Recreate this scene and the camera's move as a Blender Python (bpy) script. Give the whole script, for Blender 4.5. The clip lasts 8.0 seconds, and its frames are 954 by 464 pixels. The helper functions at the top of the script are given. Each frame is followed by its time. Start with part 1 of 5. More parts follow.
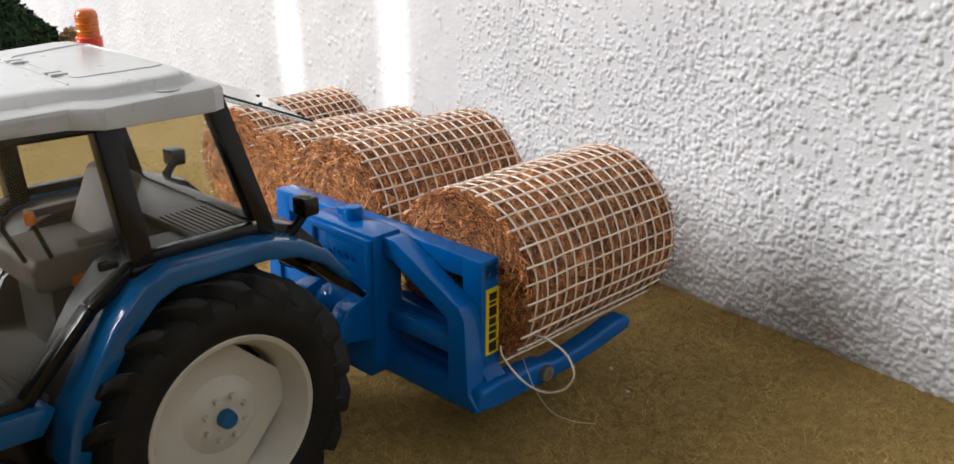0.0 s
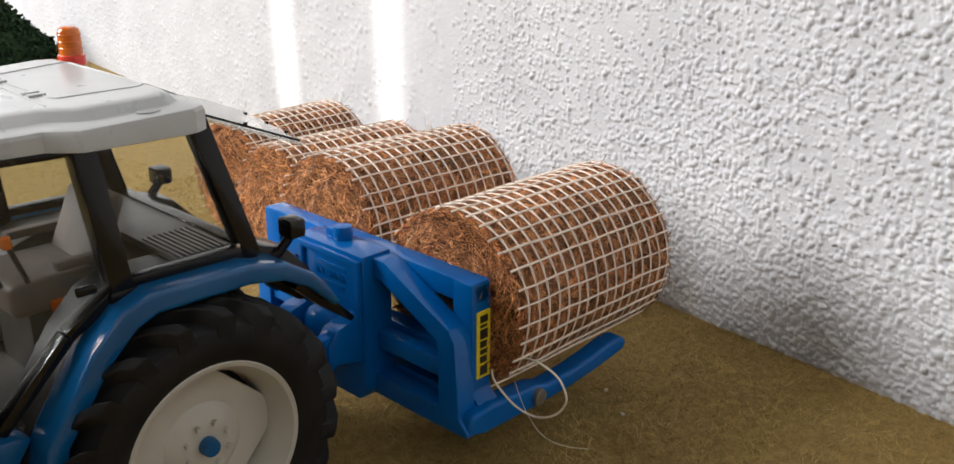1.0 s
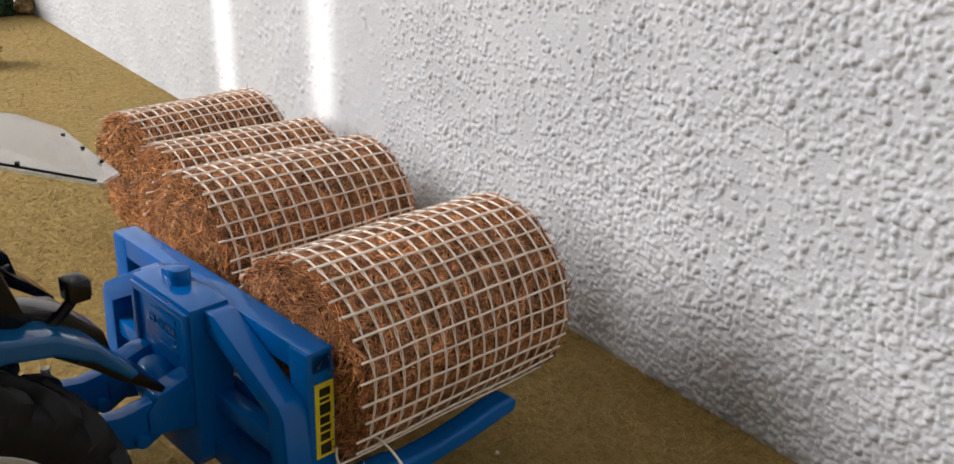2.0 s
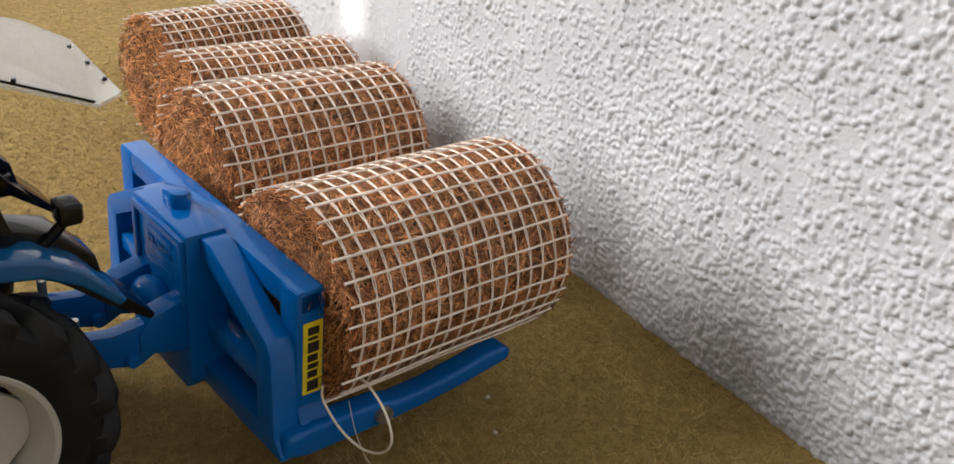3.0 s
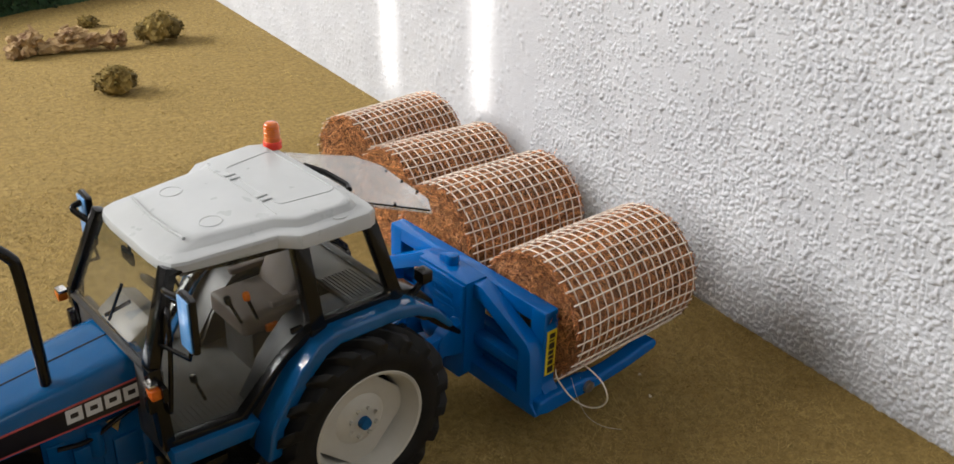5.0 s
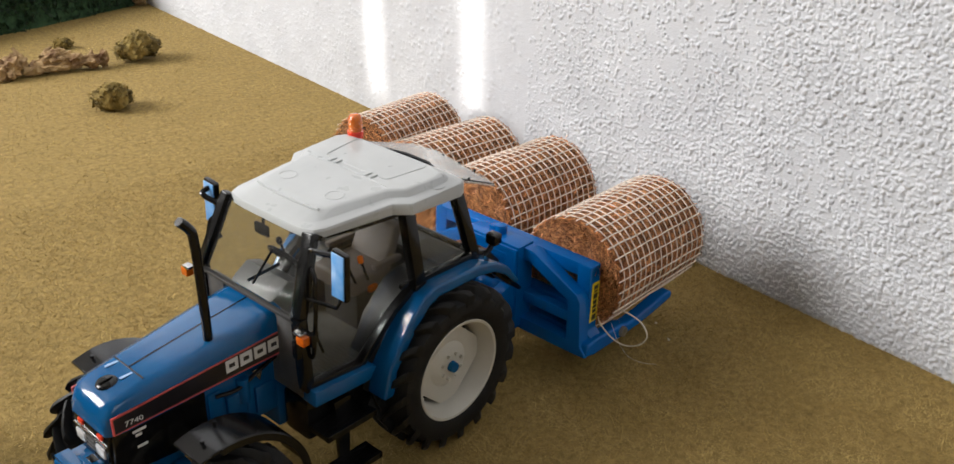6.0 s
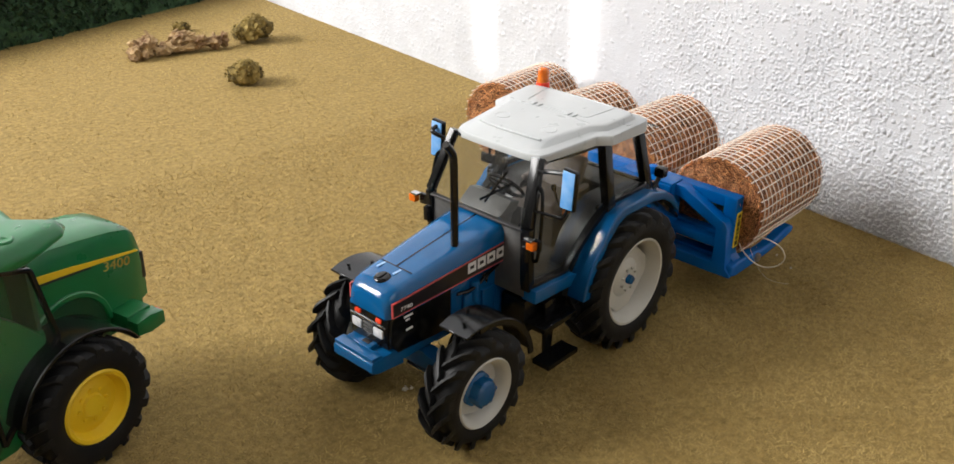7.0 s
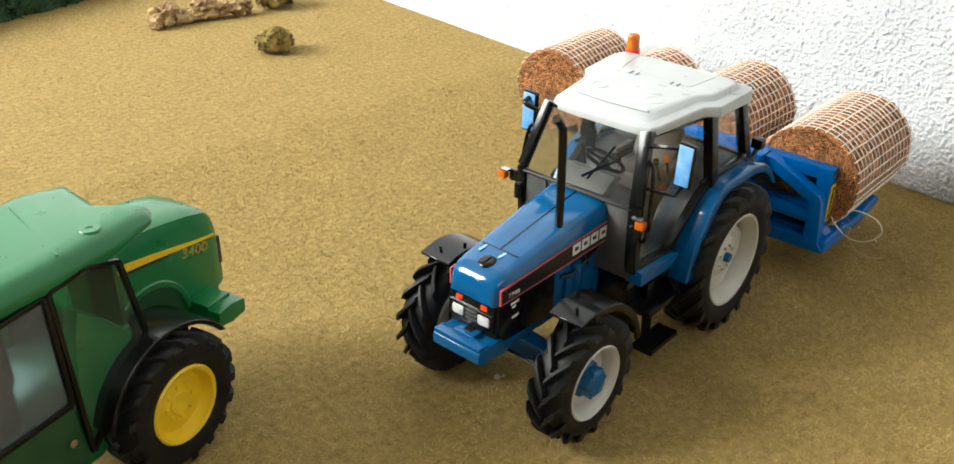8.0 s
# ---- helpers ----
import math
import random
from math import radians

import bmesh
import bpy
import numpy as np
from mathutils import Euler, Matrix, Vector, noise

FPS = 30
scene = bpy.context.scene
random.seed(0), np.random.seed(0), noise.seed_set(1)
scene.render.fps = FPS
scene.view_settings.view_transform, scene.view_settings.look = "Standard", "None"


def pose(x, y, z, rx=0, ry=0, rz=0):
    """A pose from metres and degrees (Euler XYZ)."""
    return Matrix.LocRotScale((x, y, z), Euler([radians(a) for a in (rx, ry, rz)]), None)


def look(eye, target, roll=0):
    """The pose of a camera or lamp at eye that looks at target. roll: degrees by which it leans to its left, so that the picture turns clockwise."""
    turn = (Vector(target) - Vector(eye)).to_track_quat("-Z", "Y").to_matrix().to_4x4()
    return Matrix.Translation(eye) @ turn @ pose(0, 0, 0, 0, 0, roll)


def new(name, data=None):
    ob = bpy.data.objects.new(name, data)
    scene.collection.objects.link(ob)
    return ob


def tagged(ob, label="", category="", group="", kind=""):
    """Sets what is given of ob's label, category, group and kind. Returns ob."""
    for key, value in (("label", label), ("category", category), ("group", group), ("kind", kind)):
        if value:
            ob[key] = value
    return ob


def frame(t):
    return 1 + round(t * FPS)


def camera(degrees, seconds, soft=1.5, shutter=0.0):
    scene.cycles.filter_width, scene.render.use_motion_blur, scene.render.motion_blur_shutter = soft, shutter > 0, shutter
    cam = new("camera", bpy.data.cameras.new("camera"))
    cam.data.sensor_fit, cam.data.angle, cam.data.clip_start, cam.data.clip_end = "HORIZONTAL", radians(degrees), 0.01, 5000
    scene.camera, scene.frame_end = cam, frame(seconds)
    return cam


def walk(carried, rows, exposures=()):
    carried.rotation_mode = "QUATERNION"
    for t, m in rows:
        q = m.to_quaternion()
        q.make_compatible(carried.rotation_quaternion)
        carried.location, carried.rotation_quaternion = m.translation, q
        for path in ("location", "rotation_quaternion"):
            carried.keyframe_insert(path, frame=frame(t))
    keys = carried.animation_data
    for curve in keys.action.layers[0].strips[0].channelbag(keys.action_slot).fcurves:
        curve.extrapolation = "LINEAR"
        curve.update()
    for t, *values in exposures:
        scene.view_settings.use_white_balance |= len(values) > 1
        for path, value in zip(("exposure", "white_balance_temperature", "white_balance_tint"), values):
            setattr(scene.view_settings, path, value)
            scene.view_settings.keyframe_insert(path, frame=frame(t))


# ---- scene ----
cam = camera(53.0, 8.0)
# seconds, eye (m), turn (degrees)
PATH = [
    (0.0, -0.0549, -0.1313, 0.1093, 69.59, -0.33, -38.95),
    (0.5, -0.0568, -0.1353, 0.1047, 69.87, -0.27, -38.69),
    (1.0, -0.0507, -0.1292, 0.1104, 70.06, -0.38, -38.86),
    (1.5, -0.0318, -0.1208, 0.1210, 70.16, -0.73, -38.57),
    (1.7, -0.0208, -0.1210, 0.1151, 69.39, -1.18, -38.10),
    (2.8, -0.0013, -0.1173, 0.1238, 62.56, -4.78, -34.47),
    (3.0, -0.0021, -0.1184, 0.1215, 61.90, -5.69, -33.51),
    (3.5, -0.0044, -0.1223, 0.1250, 61.29, -5.83, -32.37),
    (4.0, -0.0101, -0.1191, 0.1276, 61.16, -4.32, -32.06),
    (4.5, -0.0358, -0.1367, 0.1484, 61.72, -2.71, -32.03),
    (4.7, -0.0575, -0.1519, 0.1637, 62.04, -2.21, -32.55),
    (5.8, -0.1321, -0.1692, 0.1806, 63.08, -1.97, -40.15),
    (6.0, -0.1445, -0.1704, 0.1808, 63.23, -1.62, -40.65),
    (6.5, -0.1943, -0.1762, 0.1836, 63.20, -1.39, -40.70),
    (7.0, -0.2217, -0.1761, 0.1838, 62.99, -1.01, -40.34),
    (7.5, -0.2296, -0.1620, 0.1752, 63.01, -0.58, -40.52),
    (8.0, -0.2348, -0.1409, 0.1785, 60.94, -0.82, -41.45),
]
EXPOSURES = [  # seconds, stops, kelvin, tint
    (0.0, -0.15, 6500, 11), (0.5, -0.02, 6500, 11), (1.0, -0.15, 6500, 11), (1.5, -0.42, 6500, 11), (3.0, -0.18, 6500, 11), (3.5, -0.02, 6500, 11), (4.0, -0.1, 6500, 11),
    (4.5, -0.3, 6500, 10), (6.0, -0.22, 6500, 10), (7.0, 0.05, 6500, 10), (7.5, 0.2, 6500, 10), (8.0, 0.4, 6500, 2)]
walk(cam, [(row[0], pose(*row[1:])) for row in PATH], EXPOSURES)

# ---- world, sun, window light and fill ----
world = bpy.data.worlds.new("world")
scene.world = world
world.use_nodes = True
sky = world.node_tree.nodes.new("ShaderNodeTexSky")
sky.sky_type, sky.sun_disc = "NISHITA", False
SUN_FROM = Vector((-1.0, 0.13, 0.50)).normalized()
sky.sun_elevation = math.asin(SUN_FROM.z)
sky.sun_rotation = math.atan2(SUN_FROM.x, SUN_FROM.y)
world.node_tree.links.new(sky.outputs[0], world.node_tree.nodes["Background"].inputs[0])
world.node_tree.nodes["Background"].inputs[1].default_value = 0.12
sun = new("sun", bpy.data.lights.new("sun", "SUN"))
sun.data.energy, sun.data.angle, sun.data.color = 5.0, radians(0.45), (1.0, 0.95, 0.88)
sun.matrix_world = look(SUN_FROM * 3, (0, 0, 0))
LAMPS = [  # name, place, target, width, height, watts, colour: the sky's light in the west window, and an added fill
    ("window_light_left", (-1.37, 1.20, 1.03), (0.0, 1.20, 1.03), 1.2, 0.9, 96.0, (1.0, 0.985, 0.968)),
    # fill added from behind; the south wall has no opening
    ("fill_light_back", (-0.45, -1.24, 0.92), (0.0, 0.2, 0.0), 0.8, 0.8, 4.2, (1.0, 0.99, 0.98)),
]
for lamp_name, place, target, wide, high, watts, colour in LAMPS:
    lamp = new(lamp_name, bpy.data.lights.new(lamp_name, "AREA"))
    lamp.data.shape, lamp.data.size, lamp.data.size_y = "RECTANGLE", wide, high
    lamp.data.energy, lamp.data.color = watts, colour
    lamp.matrix_world = look(place, target)

# ---- building helpers: all lengths in millimetres ----
MM = 0.001


def part(name, bm, mat, parent=None, label="", smooth=True, m=None):
    """Links a bmesh (millimetres) as one mesh object, under a thing or a part."""
    bmesh.ops.recalc_face_normals(bm, faces=bm.faces)
    me = bpy.data.meshes.new(name)
    bm.to_mesh(me)
    bm.free()
    me.transform(Matrix.Scale(MM, 4))
    for mt in (mat if isinstance(mat, (list, tuple)) else [mat]):
        me.materials.append(mt)
    if smooth:
        me.shade_smooth()
        me.set_sharp_from_angle(angle=radians(38))
    ob = new(name, me)
    if parent is not None:
        ob.parent = parent
    if m is not None:
        ob.matrix_basis = m
    if label:
        ob["label"] = label
    return ob


def at(x, y, z=0.0, rx=0, ry=0, rz=0):
    return pose(x * MM, y * MM, z * MM, rx, ry, rz)


def thing(name, label, category, m=None, group="", kind=""):
    ob = new(name)
    ob.empty_display_size = 0.01
    if m is not None:
        ob.matrix_basis = m
    return tagged(ob, label, category, group, kind)


def soften(bm, width, segments=2, angle=30):
    """Rounds the sharp edges."""
    edges = [e for e in bm.edges if len(e.link_faces) == 2 and e.calc_face_angle(0) > radians(angle)]
    if edges and width > 0:
        bmesh.ops.bevel(bm, geom=edges, offset=width, segments=segments, profile=0.6, affect="EDGES", clamp_overlap=True)
    return bm


def merge(bm, other):
    """Adds the other bmesh to bm."""
    me = bpy.data.meshes.new("merge")
    other.to_mesh(me)
    other.free()
    bm.from_mesh(me)
    bpy.data.meshes.remove(me)
    return bm


def box(x0, x1, y0, y1, z0, z1, bevel=0.0, segments=2):
    bm = bmesh.new()
    bmesh.ops.create_cube(bm, size=1, matrix=Matrix.Translation(((x0 + x1) / 2, (y0 + y1) / 2, (z0 + z1) / 2)) @ Matrix.Diagonal((abs(x1 - x0), abs(y1 - y0), abs(z1 - z0), 1)))
    return soften(bm, bevel, segments)


def beam(p, q, w, h, bevel=0.0, up=(0, 0, 1)):
    """A bar of width w and height h from p to q."""
    p, q = Vector(p), Vector(q)
    d = (q - p).normalized()
    side = d.cross(Vector(up)).normalized()
    top = side.cross(d)
    m = Matrix((side, d, top)).transposed().to_4x4()
    m.translation = (p + q) / 2
    bm = bmesh.new()
    bmesh.ops.create_cube(bm, size=1, matrix=m @ Matrix.Diagonal((w, (q - p).length, h, 1)))
    return soften(bm, bevel)


def prism(points, axis, a, b, bevel=0.0, segments=2):
    """A polygon in the plane across the axis, drawn out from a to b. Points are (x, z) for axis y, (y, z) for x, (x, y) for z."""
    bm = bmesh.new()
    put = {"x": lambda u, v, w: (w, u, v), "y": lambda u, v, w: (u, w, v), "z": lambda u, v, w: (u, v, w)}[axis]
    low = [bm.verts.new(put(u, v, a)) for u, v in points]
    high = [bm.verts.new(put(u, v, b)) for u, v in points]
    n = len(points)
    bm.faces.new(low)
    bm.faces.new(high[::-1])
    for i in range(n):
        bm.faces.new((low[i], high[i], high[(i + 1) % n], low[(i + 1) % n]))
    bmesh.ops.recalc_face_normals(bm, faces=bm.faces)
    return soften(bm, bevel, segments)


def loft(rings, close=True, caps=True):
    """A skin over rings of equally many points."""
    bm = bmesh.new()
    rows = [[bm.verts.new(p) for p in ring] for ring in rings]
    n = len(rows[0])
    for lo, hi in zip(rows, rows[1:]):
        for i in range(n if close else n - 1):
            bm.faces.new((lo[i], lo[(i + 1) % n], hi[(i + 1) % n], hi[i]))
    if caps and close:
        bm.faces.new(rows[0][::-1])
        bm.faces.new(rows[-1])
    bmesh.ops.recalc_face_normals(bm, faces=bm.faces)
    return bm


def rod(p, q, r, r2=None, n=16, bevel=0.0):
    p, q = Vector(p), Vector(q)
    d = q - p
    m = Matrix.Translation((p + q) / 2) @ d.to_track_quat("Z", "Y").to_matrix().to_4x4()
    bm = bmesh.new()
    bmesh.ops.create_cone(bm, cap_ends=True, segments=n, radius1=r, radius2=r if r2 is None else r2, depth=d.length, matrix=m)
    return soften(bm, bevel, 2, 50)


def lathe(profile, n=40, axis="y"):
    """A closed profile of (radius, along) turned round the axis."""
    rings = []
    for k in range(n):
        a = 2 * math.pi * k / n
        c, s = math.cos(a), math.sin(a)
        rings.append([(r * c, h, r * s) if axis == "y" else (r * c, r * s, h) for r, h in profile])
    bm = bmesh.new()
    rows = [[bm.verts.new(p) for p in ring] for ring in rings]
    m = len(profile)
    for k in range(n):
        lo, hi = rows[k], rows[(k + 1) % n]
        for i in range(m - 1):
            bm.faces.new((lo[i], lo[i + 1], hi[i + 1], hi[i]))
    bmesh.ops.remove_doubles(bm, verts=bm.verts, dist=1e-4)
    bmesh.ops.recalc_face_normals(bm, faces=bm.faces)
    return bm


def tube(points, r, n=8, caps=True, taper=1.0):
    """A round bar along the points."""
    pts = [Vector(p) for p in points]
    rings, side = [], None
    for i, p in enumerate(pts):
        d = (pts[min(i + 1, len(pts) - 1)] - pts[max(i - 1, 0)]).normalized()
        if side is None:
            side = d.orthogonal().normalized()
        side = (side - d * side.dot(d)).normalized()
        other = d.cross(side)
        rr = r * (1 + (taper - 1) * i / (len(pts) - 1))
        rings.append([p + (side * math.cos(2 * math.pi * k / n) + other * math.sin(2 * math.pi * k / n)) * rr for k in range(n)])
    return loft(rings, True, caps)


def curve_points(points, steps=8):
    """A smooth line through the points (Catmull-Rom)."""
    p = [Vector(q) for q in points]
    p = [2 * p[0] - p[1]] + p + [2 * p[-1] - p[-2]]
    out = []
    for a, b, c, d in zip(p, p[1:], p[2:], p[3:]):
        for k in range(steps):
            t = k / steps
            out.append(0.5 * (2 * b + (c - a) * t + (2 * a - 5 * b + 4 * c - d) * t * t + (3 * b - a - 3 * c + d) * t ** 3))
    return out + [p[-2]]


def both(make):
    """Joins make(1) and make(-1)."""
    return merge(make(1), make(-1))


# ---- materials ----
def material(name, colour, rough=0.5, metal=0.0, second=None, scale=300.0, detail=4.0, amount=1.0, bump=0.0, bump_scale=800.0, spread=(0.35, 0.65), coat=0.0, rough_var=0.0, ior=1.5, island=0.0, dust=None, dust_amount=0.0):
    """A surface with colour that varies at two scales, and fine relief. Scales are per metre."""
    mat = bpy.data.materials.new(name)
    mat.use_nodes = True
    nt = mat.node_tree
    n, l = nt.nodes, nt.links
    b = n["Principled BSDF"]
    b.inputs["Roughness"].default_value, b.inputs["Metallic"].default_value, b.inputs["IOR"].default_value = rough, metal, ior
    b.inputs["Coat Weight"].default_value = coat
    b.inputs["Coat Roughness"].default_value = 0.12
    geo = n.new("ShaderNodeTexCoord")
    coord = geo.outputs["Object"]
    colour = (*colour, 1)
    out = None
    if second is not None:
        tex = n.new("ShaderNodeTexNoise")
        tex.inputs["Scale"].default_value, tex.inputs["Detail"].default_value, tex.inputs["Roughness"].default_value = scale, detail, 0.6
        l.new(coord, tex.inputs["Vector"])
        ramp = n.new("ShaderNodeValToRGB")
        ramp.color_ramp.elements[0].position, ramp.color_ramp.elements[1].position = spread
        ramp.color_ramp.elements[0].color, ramp.color_ramp.elements[1].color = colour, (*second, 1)
        l.new(tex.outputs["Fac"], ramp.inputs[0])
        out = ramp.outputs[0]
    if dust is not None:
        tex2 = n.new("ShaderNodeTexNoise")
        tex2.inputs["Scale"].default_value, tex2.inputs["Detail"].default_value, tex2.inputs["Roughness"].default_value = 90.0, 8.0, 0.75
        l.new(coord, tex2.inputs["Vector"])
        rng = n.new("ShaderNodeMapRange")
        rng.inputs["From Min"].default_value, rng.inputs["From Max"].default_value, rng.inputs["To Max"].default_value = 0.45, 0.75, dust_amount
        l.new(tex2.outputs["Fac"], rng.inputs["Value"])
        mix = n.new("ShaderNodeMix")
        mix.data_type = "RGBA"
        l.new(rng.outputs[0], mix.inputs["Factor"])
        if out is None:
            mix.inputs["A"].default_value = colour
        else:
            l.new(out, mix.inputs["A"])
        mix.inputs["B"].default_value = (*dust, 1)
        out = mix.outputs["Result"]
    if island:
        rnd = n.new("ShaderNodeNewGeometry")
        hsv = n.new("ShaderNodeHueSaturation")
        mr = n.new("ShaderNodeMapRange")
        mr.inputs["To Min"].default_value, mr.inputs["To Max"].default_value = 1 - island, 1 + island
        l.new(rnd.outputs["Random Per Island"], mr.inputs["Value"])
        l.new(mr.outputs[0], hsv.inputs["Value"])
        if out is None:
            hsv.inputs["Color"].default_value = colour
        else:
            l.new(out, hsv.inputs["Color"])
        out = hsv.outputs[0]
    if out is None:
        b.inputs["Base Color"].default_value = colour
    else:
        l.new(out, b.inputs["Base Color"])
    if rough_var:
        tex3 = n.new("ShaderNodeTexNoise")
        tex3.inputs["Scale"].default_value, tex3.inputs["Detail"].default_value = 220.0, 5.0
        l.new(coord, tex3.inputs["Vector"])
        mr3 = n.new("ShaderNodeMapRange")
        mr3.inputs["To Min"].default_value, mr3.inputs["To Max"].default_value = max(0.02, rough - rough_var), min(1.0, rough + rough_var)
        l.new(tex3.outputs["Fac"], mr3.inputs["Value"])
        l.new(mr3.outputs[0], b.inputs["Roughness"])
    if bump:
        bt = n.new("ShaderNodeTexNoise")
        bt.inputs["Scale"].default_value, bt.inputs["Detail"].default_value, bt.inputs["Roughness"].default_value = bump_scale, 5.0, 0.6
        l.new(coord, bt.inputs["Vector"])
        bn = n.new("ShaderNodeBump")
        bn.inputs["Strength"].default_value, bn.inputs["Distance"].default_value = 1.0, bump * MM
        l.new(bt.outputs["Fac"], bn.inputs["Height"])
        l.new(bn.outputs[0], b.inputs["Normal"])
    return mat


def glass(name, tint, clear=0.85, rough=0.03):
    """A thin clear pane: mostly see-through, with a real gloss on it."""
    mat = bpy.data.materials.new(name)
    mat.use_nodes = True
    n, l = mat.node_tree.nodes, mat.node_tree.links
    n.remove(n["Principled BSDF"])
    clear_node, gloss, haze = n.new("ShaderNodeBsdfTransparent"), n.new("ShaderNodeBsdfGlossy"), n.new("ShaderNodeBsdfDiffuse")
    clear_node.inputs["Color"].default_value = (*tint, 1)
    gloss.inputs["Roughness"].default_value = rough
    haze.inputs["Color"].default_value = (0.75, 0.75, 0.74, 1)
    dusty, shiny = n.new("ShaderNodeMixShader"), n.new("ShaderNodeMixShader")
    edge, steep, fres = n.new("ShaderNodeLayerWeight"), n.new("ShaderNodeMath"), n.new("ShaderNodeMapRange")
    steep.operation, steep.inputs[1].default_value = "POWER", 4.0
    fres.inputs["To Min"].default_value, fres.inputs["To Max"].default_value = 0.022, 0.8
    l.new(edge.outputs["Facing"], steep.inputs[0])
    l.new(steep.outputs[0], fres.inputs["Value"])
    tc, tex, mr = n.new("ShaderNodeTexCoord"), n.new("ShaderNodeTexNoise"), n.new("ShaderNodeMapRange")
    tex.inputs["Scale"].default_value, tex.inputs["Detail"].default_value = 25.0, 2.0
    l.new(tc.outputs["Object"], tex.inputs["Vector"])
    l.new(tex.outputs["Fac"], mr.inputs["Value"])
    mr.inputs["To Min"].default_value, mr.inputs["To Max"].default_value = (1 - clear) * 0.5, (1 - clear) * 1.5
    l.new(mr.outputs[0], dusty.inputs[0])
    l.new(clear_node.outputs[0], dusty.inputs[1])
    l.new(haze.outputs[0], dusty.inputs[2])
    l.new(fres.outputs[0], shiny.inputs[0])
    l.new(dusty.outputs[0], shiny.inputs[1])
    l.new(gloss.outputs[0], shiny.inputs[2])
    l.new(shiny.outputs[0], n["Material Output"].inputs["Surface"])
    return mat


TRACTOR_BLUE = material("tractor_blue_paint", (0.002, 0.072, 0.205), 0.11, second=(0.003, 0.090, 0.245), scale=60, rough_var=0.04, dust=(0.03, 0.12, 0.26), dust_amount=0.12)
LIFT_BLUE = material("lifter_blue_paint", (0.0004, 0.102, 0.37), 0.06, second=(0.0005, 0.116, 0.42), scale=80, rough_var=0.04, ior=1.36, dust=(0.002, 0.11, 0.36), dust_amount=0.12)
CAB_WHITE = material("cab_white_plastic", (0.43, 0.447, 0.45), 0.3, second=(0.48, 0.497, 0.50), scale=50, coat=0.15, rough_var=0.08, dust=(0.44, 0.44, 0.42), dust_amount=0.2)
RIM_CREAM = material("rim_cream_paint", (0.45, 0.435, 0.38), 0.36, second=(0.52, 0.505, 0.45), scale=60, rough_var=0.08, dust=(0.44, 0.40, 0.32), dust_amount=0.25)
TYRE = material("tyre_rubber", (0.006, 0.0062, 0.0065), 0.5, second=(0.011, 0.011, 0.011), scale=150, bump=0.03, bump_scale=1500, rough_var=0.1, ior=1.32, dust=(0.03, 0.029, 0.027), dust_amount=0.1)
BLACK = material("black_plastic", (0.004, 0.004, 0.0042), 0.18, second=(0.006, 0.006, 0.006), scale=120, rough_var=0.08, ior=1.4, dust=(0.02, 0.02, 0.019), dust_amount=0.06)
GREY = material("grey_plastic", (0.055, 0.054, 0.053), 0.42, second=(0.08, 0.079, 0.077), scale=150, bump=0.02, dust=(0.2, 0.19, 0.18), dust_amount=0.3)
CAB_DARK = material("cab_dark_plastic", (0.016, 0.0155, 0.015), 0.42, second=(0.024, 0.0235, 0.023), scale=150, dust=(0.06, 0.058, 0.055), dust_amount=0.2)
SEAT = material("seat_grey_brown", (0.09, 0.072, 0.064), 0.55, second=(0.125, 0.102, 0.09), scale=200, bump=0.03, bump_scale=2000)
FLOOR_GREY = material("cab_floor_grey", (0.055, 0.055, 0.053), 0.6, second=(0.08, 0.08, 0.077), scale=200, bump=0.02)
ORANGE = material("orange_lens", (0.50, 0.085, 0.004), 0.12, second=(0.70, 0.16, 0.008), scale=300, coat=0.5)
RED = material("red_lens", (0.72, 0.03, 0.012), 0.2, second=(0.85, 0.08, 0.03), scale=300, coat=0.5)
CHROME = material("bright_metal", (0.62, 0.61, 0.59), 0.25, 1.0, second=(0.5, 0.49, 0.47), scale=200)
LAMP_GLASS = material("lamp_glass", (0.40, 0.41, 0.42), 0.1, second=(0.62, 0.62, 0.63), scale=500, bump=0.08, bump_scale=2500, coat=0.6)
PINSTEEL = material("pin_steel", (0.45, 0.43, 0.40), 0.4, 0.9, second=(0.3, 0.28, 0.26), scale=300)
MIRROR_BLUE = material("mirror_film_blue", (0.10, 0.33, 0.72), 0.25, second=(0.30, 0.50, 0.78), scale=70, spread=(0.4, 0.6), coat=0.3)
WINDOW = glass("clear_plastic_window", (0.94, 0.95, 0.94), 0.99, 0.015)
GLASS_EDGE = glass("clear_plastic_flap", (0.88, 0.89, 0.87), 0.78, 0.04)
# blue-grey tint and haze stand in for the sky reflected in the pane
SKY_TINT_PANE = glass("sky_tint_pane", (0.42, 0.50, 0.52), 0.9, 0.05)
STRIPE_BLACK = material("decal_black", (0.010, 0.009, 0.011), 0.3, second=(0.018, 0.015, 0.018), scale=200)
STRIPE_RED = material("decal_red", (0.45, 0.06, 0.06), 0.35, second=(0.52, 0.10, 0.09), scale=300)
PRINT_WHITE = material("print_white", (0.72, 0.72, 0.70), 0.4, second=(0.64, 0.64, 0.63), scale=300)
YELLOW = material("label_yellow", (0.82, 0.66, 0.02), 0.4, second=(0.88, 0.73, 0.04), scale=200)
